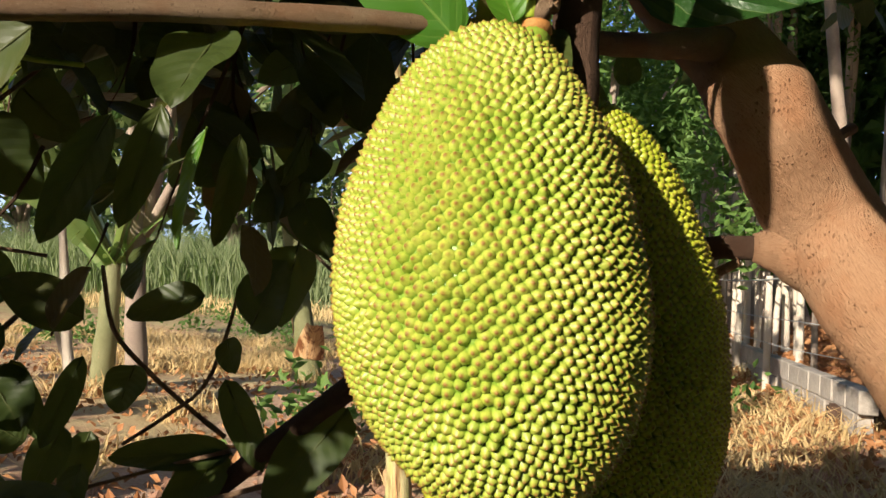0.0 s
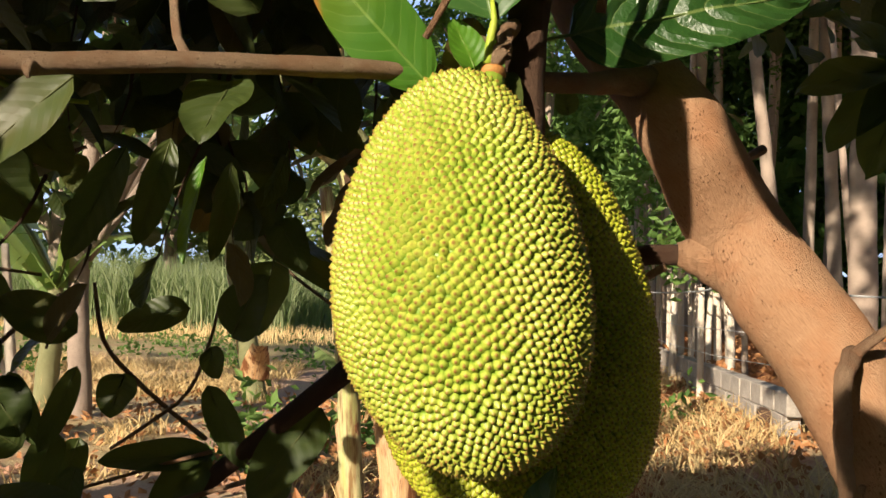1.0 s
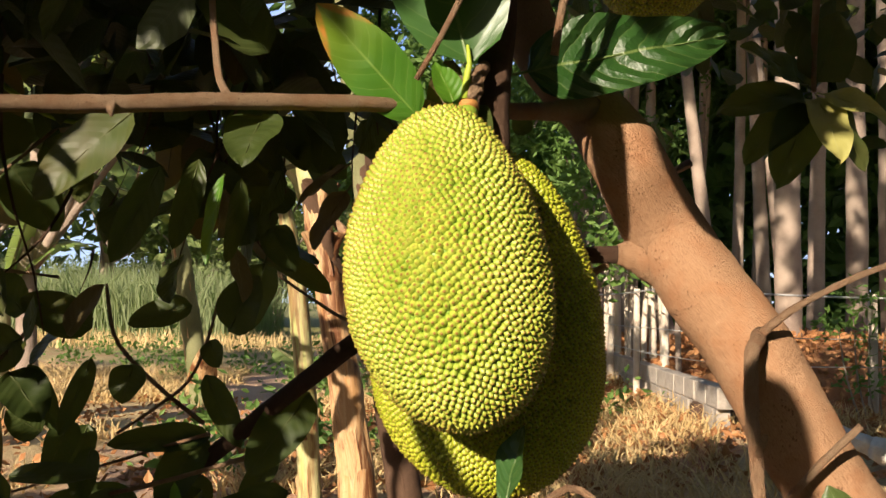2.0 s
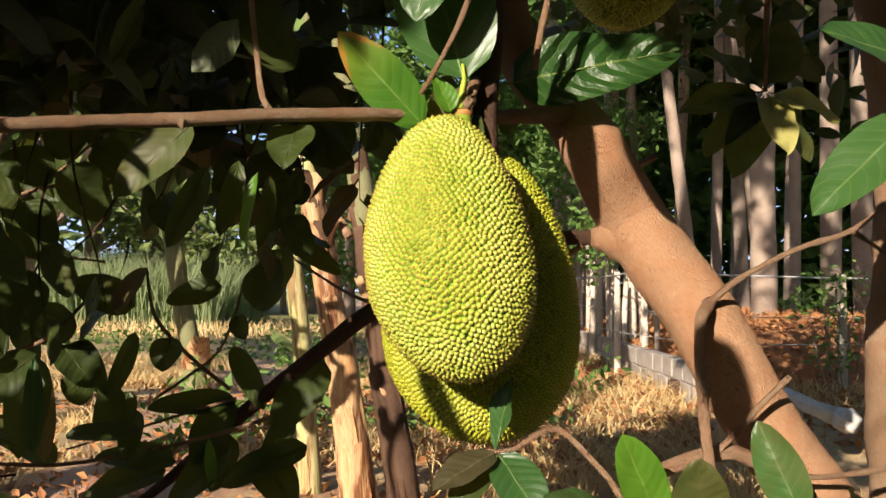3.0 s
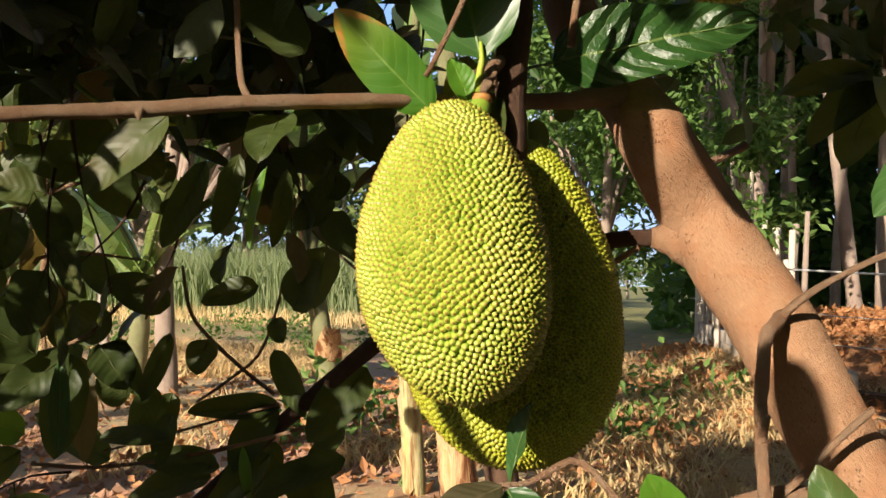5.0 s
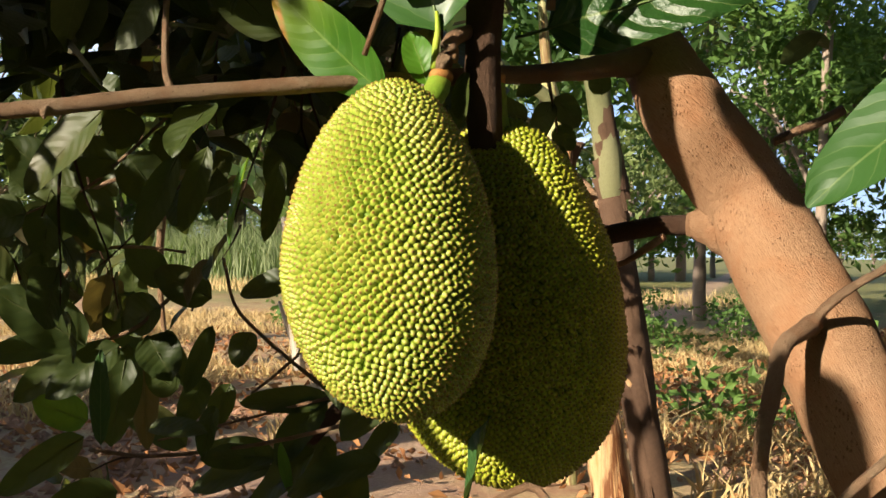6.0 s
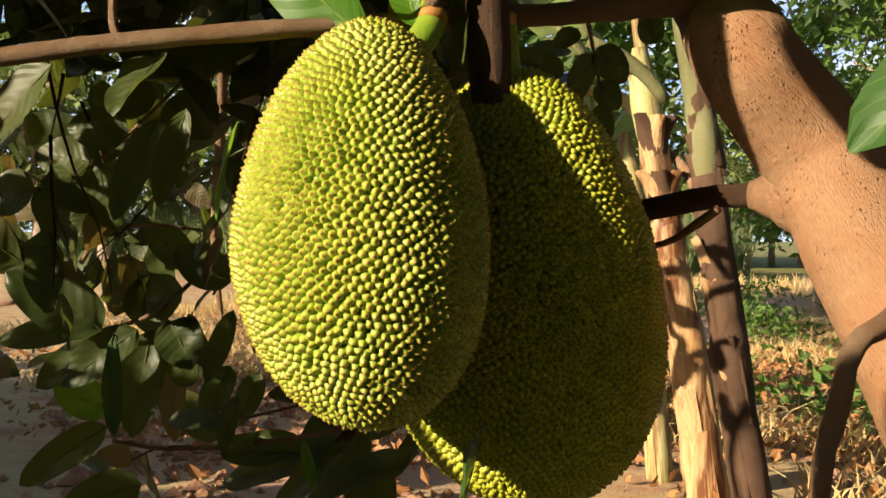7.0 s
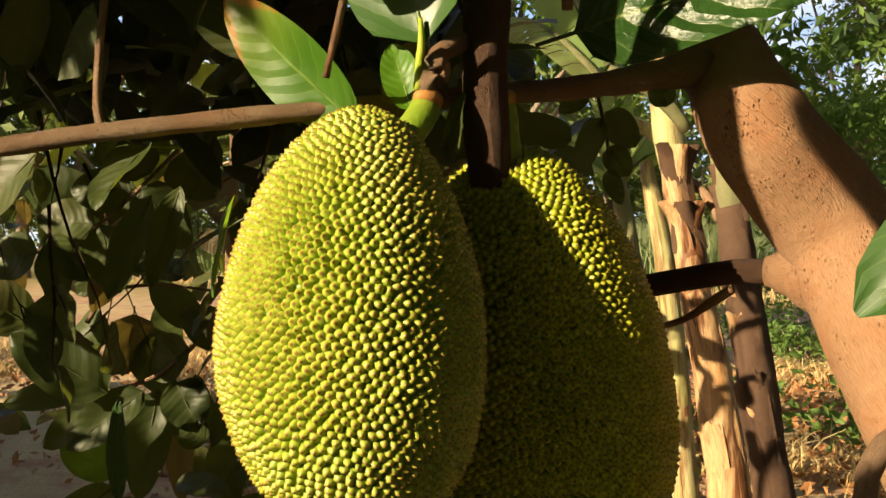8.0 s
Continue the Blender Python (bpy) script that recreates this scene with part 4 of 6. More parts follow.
for at in ((-0.58, 0.98, 1.52), (-0.80, 1.02, 1.50), (-0.74, 1.26, 1.50), (-0.96, 0.90, 1.46), (-1.12, 1.08, 1.48)):
    spray(at, (rs.uniform(-0.4, 0.1), rs.uniform(-0.1, 0.3), -0.9), 0.38, 0.05, 0.3, 8)


# the rest of the crown, over and beside the view, added for its shade
def leaf_cloud(count, fill, size=(0.12, 0.19), seed=1, wide=0.52):
    """Many leaves joined, each a folded blade of its own."""
    r = random.Random(seed)
    verts, faces, uvs = [], [], []
    shape = ((0.0, 0.02), (0.22, 0.72), (0.5, 1.0), (0.8, 0.75), (1.0, 0.03))
    for _ in range(count):
        q = fill(r)
        if q is None:
            continue
        ln = r.uniform(*size)
        w = ln * wide * r.uniform(0.85, 1.15) / 2
        y = Vector((r.gauss(0, 1), r.gauss(0, 1), r.gauss(-0.5, 0.6))).normalized()
        z = Vector((r.gauss(0, 0.6), r.gauss(0, 0.6), r.gauss(0.8, 0.6)))
        z = z - y * y.dot(z)
        if z.length < 0.05:
            continue
        z.normalize()
        x = y.cross(z)
        i0 = len(verts)
        for v, h in shape:
            c = q + y * (ln * v) - z * (0.15 * ln * v * v)
            for u in (-1, 0, 1):
                verts.append(tuple(c + x * (u * h * w) + z * (abs(u) * 0.2 * h * w)))
                uvs.append((0.5 + u / 2, v))
        for i in range(4):
            for k in range(2):
                a = i0 + i * 3 + k
                faces.append((a, a + 1, a + 4, a + 3))
    return verts, faces, uvs


def box_fill(x0, x1, y0, y1, z0, z1, keep=None):
    def f(r):
        for _ in range(4):
            q = Vector((r.uniform(x0, x1), r.uniform(y0, y1), r.uniform(z0, z1)))
            if keep is None or keep(q):
                return q - Vector(TO)
        return None
    return f


for n, box in ((700, (-0.5, 1.6, -0.4, 0.6, 2.06, 2.9)), (2800, (-3.2, 2.4, 0.2, 3.6, 2.35, 3.9)), (900, (-3.2, -1.55, 1.3, 3.0, 1.35, 2.7)), (230, (0.2, 2.6, 2.6, 3.7, 1.95, 3.3)), (1200, (-4.6, -0.7, 2.5, 4.0, 1.8, 3.4)), (600, (-4.6, -1.7, 2.5, 3.8, 1.3, 1.9)), (600, (-3.2, -1.6, 1.6, 3.2, 1.25, 2.4)), (230, (-1.35, -0.12, 0.75, 1.7, 1.68, 2.5)), (140, (-2.0, -0.5, 0.7, 1.5, 1.5, 2.2)), (2400, (-5.5, -2.2, 1.2, 4.6, 1.9, 4.4)), (1600, (-2.7, -1.0, -1.4, 0.5, 0.9, 2.9)), (420, (-1.3, -0.68, 0.0, 0.5, 0.9, 1.95)), (400, (-3.2, -2.1, 0.6, 3.2, 1.3, 2.6)), (420, (-2.7, -1.45, 1.2, 2.3, 0.95, 1.55)), (220, (-2.4, -0.9, 0.5, 1.5, 1.62, 2.4)), (90, (-1.9, -1.0, 0.5, 1.2, 1.5, 2.2)),
               (900, (-0.9, 1.0, 0.0, 1.6, 2.5, 3.6)), (1500, (-4.2, -0.5, -2.6, 0.7, 2.35, 3.5)), (210, (-2.4, -0.25, 1.9, 2.9, 1.72, 2.8)), (2400, (-1.2, 3.2, -3.4, 0.4, 2.3, 3.6)), (1500, (2.2, 3.4, -2.6, 2.8, 0.9, 3.4))):
    tagged(part("crown", leaf_cloud(n, box_fill(*box, lets_sun), seed=n), LEAF_MASS, tree), kind="stuff")
for n, box in ((300, (-3.0, -0.55, 1.5, 2.6, 1.9, 2.6)), (500, (-4.4, -0.8, 2.2, 3.6, 2.2, 3.3))):
    tagged(part("crown", leaf_cloud(n, box_fill(*box, lets_sun), (0.13, 0.2), n, 0.6), LEAF_MASS, tree), kind="stuff")
for n, box in ((75, (-0.8, -0.1, 1.15, 1.8, 1.78, 2.35)), (170, (-1.45, -0.85, -0.3, 0.4, 1.62, 2.02)), (140, (0.0, 0.62, 1.4, 1.95, 2.5, 3.0))):
    tagged(part("crown", leaf_cloud(n, box_fill(*box), (0.13, 0.2), n, 0.62), LEAF_MASS, tree), kind="stuff")
# a third fruit higher up
jackfruit((0.60, 2.35, 2.51, 0.225, 0.33, 0.05, 0.1, 0.1, 0.95, 0.01, 0.02), 0.0165, 0.0075, 6, RIND_B, "dark green jackfruit high up in the shade", ([(0.62, 2.35, 2.76), (0.63, 2.36, 2.86), (0.62, 2.4, 2.98)], [0.03, 0.026, 0.022]))

# ---- ground ----
def wall_x(y):
    """Where the low wall runs: almost straight away from the tree."""
    return 1.88 - 0.0686 * (y - 9.0)


def ground_z(x, y):
    """Gently uneven ground that heaps up against the low wall."""
    z = 0.05 * noise.noise(Vector((x * 0.35, y * 0.35, 0))) + 0.02 * noise.noise(Vector((x * 1.7, y * 1.7, 3))) + 0.012 * noise.noise(Vector((x * 5, y * 5, 7)))
    if 5 < y < 22:
        k = max(0.0, min(1.0, (x - wall_x(y) + 1.6) / 1.5)) * min(1.0, (y - 5) / 2.5, (22 - y) / 3)
        z += 0.2 * k * k * (3 - 2 * k)
    return z


def ground():
    xs = np.concatenate([-np.geomspace(400, 14, 22), np.linspace(-13.5, 13.5, 110), np.geomspace(14, 400, 22)])
    ys = np.concatenate([-np.geomspace(200, 8, 16), np.linspace(-7.5, 22, 118), np.geomspace(23, 600, 28)])
    verts, faces = [], []
    for y in ys:
        for x in xs:
            verts.append((x, y, ground_z(x, y)))
    n = len(xs)
    for j in range(len(ys) - 1):
        for i in range(n - 1):
            a = j * n + i
            faces.append((a, a + 1, a + n + 1, a + n))
    return verts, faces, None


def ground_material():
    m, nt, b = material("red_soil_and_straw", 0.95, 0.1)
    v = coords(nt)
    big = noise_tex(nt, v, 0.35, 4)
    med = noise_tex(nt, v, 2.2, 5, 0.65)
    fine = noise_tex(nt, v, 40, 5, 0.7)
    soil = ramp(nt, med, [(0.25, (0.38, 0.19, 0.11)), (0.55, (0.54, 0.32, 0.21)), (0.8, (0.66, 0.45, 0.32))])
    straw = ramp(nt, fine, [(0.25, (0.38, 0.26, 0.13)), (0.6, (0.62, 0.48, 0.27)), (0.85, (0.76, 0.63, 0.40))])
    green = ramp(nt, fine, [(0.3, (0.10, 0.13, 0.035)), (0.7, (0.26, 0.28, 0.09))])
    cover = grey(nt, calc(nt, "ADD", calc(nt, "MULTIPLY", med, 0.6), calc(nt, "MULTIPLY", big, 0.5)), 0.46, 0.6)
    col = mix(nt, cover, soil, straw)
    sp = nt.nodes.new("ShaderNodeSeparateXYZ")
    nt.links.new(v, sp.inputs[0])
    far = grey(nt, calc(nt, "MULTIPLY_ADD", sp.outputs[1], 0.02, calc(nt, "MULTIPLY", big, 0.25)), 0.42, 0.62)
    col = mix(nt, calc(nt, "MULTIPLY", far, 0.8), col, green)
    # the trodden path of bare pinkish soil
    off = calc(nt, "ABSOLUTE", calc(nt, "ADD", sp.outputs[0], calc(nt, "MULTIPLY_ADD", sp.outputs[1], 0.13, 1.68)))
    trod = calc(nt, "SUBTRACT", 1.0, grey(nt, calc(nt, "MULTIPLY_ADD", med, 0.9, calc(nt, "MULTIPLY", off, 0.5)), 0.62, 0.85))
    col = mix(nt, calc(nt, "MULTIPLY", trod, 0.85), col, ramp(nt, fine, [(0.3, (0.46, 0.29, 0.20)), (0.7, (0.66, 0.46, 0.34))]))
    nt.links.new(col, b.inputs["Base Color"])
    bump(nt, b, calc(nt, "ADD", fine, med), 0.8, 0.03)
    return m


tagged(part("ground", ground(), ground_material()), "red soil with dry straw and patches of grass", "ground", kind="structure")

# ---- background materials ----
def sheath_material(name, base, brown, cream, amount):
    """Banana stem: cream and tan streaks that run up it, with brown dried patches."""
    m, nt, b = material(name, 0.5, 0.35)
    uv = coords(nt, (1, 1, 1), "UV")
    st = nt.nodes.new("ShaderNodeMapping")
    st.inputs["Scale"].default_value = (16, 1.6, 1)
    nt.links.new(uv, st.inputs["Vector"])
    streak = noise_tex(nt, st.outputs[0], 1.3, 4, 0.65)
    v = coords(nt)
    blot = noise_tex(nt, coords(nt, (1.3, 1.3, 0.2)), 9, 4, 0.6)
    fine = noise_tex(nt, v, 80, 4, 0.65)
    col = mix(nt, grey(nt, streak, 0.36, 0.62), base, cream)
    dry = grey(nt, calc(nt, "ADD", calc(nt, "MULTIPLY", blot, 0.6), calc(nt, "MULTIPLY", streak, 0.4)), 0.50 + 0.1 * (0.4 - amount), 0.58 + 0.1 * (0.4 - amount))
    col = mix(nt, calc(nt, "MULTIPLY", dry, min(1.0, amount * 2.2)), col, brown)
    col = mix(nt, calc(nt, "MULTIPLY", grey(nt, fine, 0.55, 0.8), 0.4), col, brown)
    nt.links.new(col, b.inputs["Base Color"])
    bump(nt, b, calc(nt, "ADD", streak, calc(nt, "MULTIPLY", fine, 0.4)), 0.5, 0.012)
    return m


STEM_PALE = sheath_material("banana_sheath", (0.47, 0.25, 0.10), (0.17, 0.065, 0.025), (0.64, 0.46, 0.27), 0.56)
STEM_FRESH = sheath_material("fresh_sheath", (0.36, 0.38, 0.13), (0.24, 0.15, 0.06), (0.52, 0.46, 0.26), 0.55)
STEM_DARK = bark_material("dead_sheath", (0.075, 0.042, 0.028), (0.025, 0.016, 0.012), (0.18, 0.105, 0.065), 0.35, False, 0.7)
STEM_GREEN = bark_material("green_sheath", (0.15, 0.16, 0.07), (0.08, 0.06, 0.035), (0.28, 0.27, 0.14), 0.35, False, 0.5)
BANANA_LEAF = leaf_material("banana_leaf", (0.18, 0.28, 0.09), (0.30, 0.40, 0.15), (0.5, 0.55, 0.2), (0.2, 0.3, 0.1), 0.4, (0.45, 0.6, 0.15), None, 0.4)
TRUNK = bark_material("eucalyptus_bark", (0.23, 0.17, 0.14), (0.06, 0.045, 0.036), (0.45, 0.36, 0.29), 0.25, False, 0.9)
CANE = blade_material("cane_blades", (0.14, 0.18, 0.085), (0.30, 0.335, 0.18), (0.25, 0.4, 0.08), 0.3)
STRAW = blade_material("straw_blades", (0.50, 0.34, 0.14), (0.78, 0.60, 0.32), (0.5, 0.36, 0.15), 0.2)
WEED = blade_material("weed_leaves", (0.06, 0.13, 0.03), (0.16, 0.26, 0.06), (0.2, 0.35, 0.05), 0.3)
TREE_LEAF = blade_material("tree_leaves", (0.03, 0.07, 0.018), (0.07, 0.14, 0.03), (0.2, 0.35, 0.04), 0.3)
FAR_LEAF = blade_material("far_leaves", (0.10, 0.15, 0.05), (0.22, 0.26, 0.09), (0.2, 0.3, 0.05), 0.25)
LITTER = blade_material("dry_leaves", (0.30, 0.12, 0.045), (0.50, 0.26, 0.11), (0.3, 0.15, 0.05), 0.15)
POST = bark_material("pale_post", (0.58, 0.48, 0.38), (0.30, 0.22, 0.16), (0.72, 0.64, 0.54), 0.5, False, 0.9)
BLOCK = plain_material("cement_block", (0.33, 0.29, 0.25), (0.52, 0.46, 0.40), 4, 0.9, 60, 0.5, 0.02)
WIRE = plain_material("fence_wire", (0.45, 0.45, 0.46), (0.6, 0.6, 0.6), 20, 0.4, 90, 0.1, 0.002)
PIPE = plain_material("white_bark_log", (0.75, 0.73, 0.70), (0.55, 0.52, 0.5), 6, 0.7, 50, 0.3, 0.01)


def cloud(count, fill, size, seed, wide=0.45, droop=-0.3):
    """Small leaves, two faces each, joined."""
    r = random.Random(seed)
    verts, faces = [], []
    for _ in range(count):
        q = fill(r)
        ln = r.uniform(*size)
        w = ln * wide * r.uniform(0.8, 1.2) / 2
        y = Vector((r.gauss(0, 1), r.gauss(0, 1), r.gauss(droop, 0.7))).normalized()
        z = Vector((r.gauss(0, 1), r.gauss(0, 1), r.gauss(0.5, 0.8)))
        x = y.cross(z)
        if x.length < 0.05:
            continue
        x.normalize()
        z = x.cross(y)
        i0 = len(verts)
        verts += [tuple(q), tuple(q + y * ln * 0.45 + x * w + z * w * 0.3), tuple(q + y * ln), tuple(q + y * ln * 0.45 - x * w + z * w * 0.3)]
        faces += [(i0, i0 + 1, i0 + 2), (i0, i0 + 2, i0 + 3)]
    return verts, faces, None


def clumps(centres, spread):
    """Leaves gathered round a few centres, thinner outwards."""
    def f(r):
        c, s = centres[r.randrange(len(centres))]
        return Vector(c) + Vector((r.gauss(0, s * spread), r.gauss(0, s * spread), r.gauss(0, s * spread * 0.7)))
    return f


def blades(count, where, height, width, seed, lean=0.25):
    """Upright grass blades of two pieces each, joined."""
    r = random.Random(seed)
    verts, faces = [], []
    for _ in range(count):
        x, y, z = where(r)
        h = r.uniform(*height)
        w = r.uniform(*width) / 2
        a = r.uniform(0, 6.283)
        dx, dy = math.cos(a) * w, math.sin(a) * w
        lx, ly = r.gauss(0, lean) * h, r.gauss(0, lean) * h
        i0 = len(verts)
        verts += [(x - dx, y - dy, z), (x + dx, y + dy, z), (x + lx * 0.35 - dx * 0.8, y + ly * 0.35 - dy * 0.8, z + h * 0.55), (x + lx * 0.35 + dx * 0.8, y + ly * 0.35 + dy * 0.8, z + h * 0.55), (x + lx, y + ly, z + h * r.uniform(0.75, 1.0))]
        faces += [(i0, i0 + 1, i0 + 3, i0 + 2), (i0 + 2, i0 + 3, i0 + 4)]
    return verts, faces, None


# ---- banana plants ----
def sheath(base, top, width, off, seed, mat, parent, curl=0.25):
    """A dead leaf base that peels off a banana stem: a curved strip, ragged at the top."""
    r = random.Random(seed)
    b, t = Vector(base), Vector(top)
    d = (t - b)
    out = Vector((math.cos(off), math.sin(off), 0))
    side = d.normalized().cross(out).normalized()
    verts, faces, uvs = [], [], []
    n, m = 8, 5
    for i in range(n + 1):
        v = i / n
        for k in range(m + 1):
            u = -1 + 2 * k / m
            w = width * (1 - 0.5 * v ** 2) * 0.5
            peel = curl * width * v ** 3 * (1.3 + 0.5 * math.sin(seed + 3 * u))
            rag = 0.03 * d.length * r.uniform(-1, 1) if i == n else 0
            p = b + d * v + side * (u * w) + out * (width * 0.42 * (1 - 0.55 * u * u) + peel) + Vector((0, 0, rag))
            verts.append(tuple(p))
            uvs.append((k / m, v * d.length))
    for i in range(n):
        for k in range(m):
            a = i * (m + 1) + k
            faces.append((a, a + 1, a + m + 2, a + m + 1))
    o = part("sheath", (verts, faces, uvs), mat, parent)
    return o


def banana_leaf(parent, base, tip, width, sag, seed, mat=None):
    """A long leaf torn into strips along its midrib, which is a stalk of its own."""
    r = random.Random(seed)
    b, t = Vector(base), Vector(tip)
    d = t - b
    side = d.cross(Vector((0, 0, 1))).normalized()
    up = side.cross(d).normalized()
    verts, faces, uvs = [], [], []
    n = 26

    def rib(v):
        return b + d * v + Vector((0, 0, sag * d.length * (math.sin(math.pi * min(1, v * 0.9)) - 0.2 * v)))
    for sgn in (-1, 1):
        drop = 0.2
        for i in range(n):
            v0, v1 = i / n, (i + 1) / n
            if r.random() < 0.22:
                drop = r.uniform(0.05, 0.75)
            gap = 0.12 if r.random() < 0.25 else 0.0
            i0 = len(verts)
            for v in (v0, v1 - gap / n):
                w = width * 0.5 * max(0.08, math.sin(math.pi * (0.12 + 0.86 * v)) ** 0.6)
                for s in (0.0, 0.5, 1.0):
                    verts.append(tuple(rib(v) + side * (sgn * s * w * (1 - 0.3 * drop * s)) + up * (-drop * w * s * s) + d.normalized() * (0.1 * w * s)))
                    uvs.append((0.5 + sgn * s / 2, v))
            faces += [(i0, i0 + 1, i0 + 4, i0 + 3), (i0 + 1, i0 + 2, i0 + 5, i0 + 4)]
    lf = part("leaf", (verts, faces, uvs), mat or BANANA_LEAF, parent)
    part("midrib", tube([tuple(rib(v)) for v in (0, 0.25, 0.5, 0.75, 1)], [0.03, 0.024, 0.017, 0.011, 0.004], 6, 0.15, 0.02), STEM_GREEN, lf)
    return lf


def banana_stem(parent, pts, rads, mat, seed, peels=5, peel_mat=None):
    st = part("stem", tube(pts, rads, 16, 0.06, 0.07, 5, (0, 0, 0), seed), mat, parent)
    r = random.Random(seed)
    path = spline(pts, rads, 0.1)
    for k in range(peels):
        i = r.randrange(0, max(1, len(path) - 9))
        j = min(len(path) - 1, i + r.randrange(5, 9))
        sheath(path[i][0], path[j][0], path[i][1] * 1.95, r.uniform(-2.9, -0.2), seed * 10 + k, peel_mat or mat, parent, r.uniform(0.02, 0.16))
    return st


clump = thing("banana_plant", "clump of banana stems with peeling tan sheaths", "banana plant", (0, 0, 0))
banana_stem(clump, [(-0.606, 4.577, -0.374), (-0.661, 4.552, 0.059), (-0.741, 4.514, 0.693), (-0.834, 4.481, 1.227), (-0.887, 4.484, 1.494), (-0.930, 4.476, 1.72), (-0.962, 4.482, 1.90)], [0.125, 0.108, 0.09, 0.08, 0.075, 0.072, 0.07], STEM_PALE, 3, 7)
part("stem", tube([(-0.945, 4.485, 1.797), (-0.983, 4.482, 2.000), (-1.008, 4.472, 2.152), (-1.028, 4.474, 2.288)], [0.07, 0.078, 0.068, 0.03], 16, 0.05, 0.05, 5), STEM_FRESH, clump)
for k, (zz, off) in enumerate(((0, -2.2), (0, -1.1), (0, -0.3))):
    sheath((-0.873, 4.489, 1.411), (-0.912, 4.474, 1.655), 0.17, off, 301 + k, STEM_DARK if k == 1 else STEM_PALE, clump, 0.3)
    sheath((-0.915, 4.48, 1.62), (-0.96, 4.474, 1.93), 0.15, off + 0.4, 321 + k, STEM_DARK if k != 1 else STEM_PALE, clump, 0.35)
banana_stem(clump, [(-0.951, 4.811, -0.452), (-0.992, 4.781, 0.071), (-1.038, 4.740, 0.804), (-1.089, 4.710, 1.327), (-1.134, 4.693, 1.606), (-1.186, 4.676, 1.885)], [0.085, 0.07, 0.06, 0.055, 0.052, 0.038], STEM_FRESH, 4, 4, STEM_PALE)
dead = thing("banana_plant", "dead dark brown banana stem beside a living clump", "banana plant", (0, 0, 0))
banana_stem(dead, [(-0.326, 4.340, -0.297), (-0.382, 4.314, 0.149), (-0.458, 4.281, 0.690), (-0.527, 4.254, 1.136), (-0.582, 4.281, 1.520), (-0.60, 4.28, 1.62)], [0.105, 0.095, 0.085, 0.078, 0.075, 0.07], STEM_DARK, 5, 7, STEM_DARK)
part("stem", tube([(-0.59, 4.28, 1.55), (-0.611, 4.267, 1.745), (-0.650, 4.283, 1.974), (-0.695, 4.286, 2.253), (-0.743, 4.267, 2.561), (-0.808, 4.293, 2.966)], [0.062, 0.068, 0.068, 0.064, 0.055, 0.03], 14, 0.06, 0.06, 5), STEM_GREEN, dead, "grey-green upper stem")
for k, (a0, a1, off, mt) in enumerate(((700, 560, -1.9, STEM_PALE), (640, 500, -2.4, STEM_PALE), (820, 690, -2.0, STEM_PALE), (770, 640, -1.2, STEM_DARK))):
    lo, hi = Vector((-0.382, 4.314, 0.149)), Vector((-0.527, 4.254, 1.136))
    sheath(tuple(hi.lerp(lo, (a0 - 560) / 310)), tuple(hi.lerp(lo, (a1 - 560) / 310)), 0.14, off, 330 + k, mt, dead, 0.25)
for k in range(5):
    sheath((-0.575, 4.284, 1.42 + 0.06 * k), (-0.625 - 0.01 * k, 4.275, 1.72 + 0.09 * k), 0.135, -2.7 + 0.55 * k, 340 + k, STEM_DARK, dead, 0.12)
part("stalk", tube([(-1.009, 4.606, 1.812), (-0.886, 4.566, 1.754), (-0.778, 4.516, 1.653), (-0.720, 4.493, 1.566)], [0.02, 0.022, 0.026, 0.03], 8, 0.04, 0.08), TWIG, dead)
part("stalk", tube([(-0.643, 4.492, 1.993), (-0.650, 4.486, 1.896), (-0.688, 4.495, 1.774), (-0.715, 4.523, 1.665)], [0.015, 0.02, 0.024, 0.03], 8, 0.04, 0.08), TWIG, dead)
top = Vector((-1.008, 4.472, 2.152))
# leaf stalks that arch from the top of the stem, then the blades
part("leaf_stalk", tube([(-1.047, 4.702, 1.882), (-1.104, 4.665, 2.001), (-1.201, 4.602, 2.075), (-1.302, 4.536, 2.104), (-1.476, 4.418, 2.055)], [0.055, 0.045, 0.033, 0.028, 0.024], 10, 0.05, 0.03), STEM_FRESH, clump)
part("leaf_stalk", tube([(-1.044, 4.705, 1.972), (-1.062, 4.696, 2.138), (-1.108, 4.671, 2.408), (-1.140, 4.656, 2.769)], [0.06, 0.045, 0.032, 0.025], 10, 0.05, 0.03), STEM_FRESH, clump)
part("leaf_stalk", tube([(-0.837, 4.363, 1.990), (-0.903, 4.321, 2.094), (-1.021, 4.244, 2.208), (-1.160, 4.152, 2.284)], [0.03, 0.034, 0.034, 0.03], 10, 0.05, 0.03), STEM_GREEN, dead)
for k in range(2):
    crest = Vector((-0.795, 4.297, 2.901))
    banana_leaf(dead, tuple(crest), tuple(crest + Vector((-0.9 + 0.5 * k, 0.8, 0.7))), 0.45, 0.2, 55 + k)
for k, (dx, dy, dz, w, sag) in enumerate(((-1.5, 0.4, 0.5, 0.45, 0.25), (-0.2, 1.2, 1.8, 0.5, 0.1), (-0.9, -0.3, 1.7, 0.5, 0.15), (-1.6, 0.9, 0.9, 0.45, 0.3))):
    banana_leaf(clump, tuple(top + Vector((0.25 * dx, 0.25 * dy, 0.3 * dz))), tuple(top + Vector((dx, dy, dz))), w, sag, 40 + k)
banana_leaf(clump, (-1.03, 4.94, 0.83), (-1.28, 4.92, 1.00), 0.22, 0.05, 60)
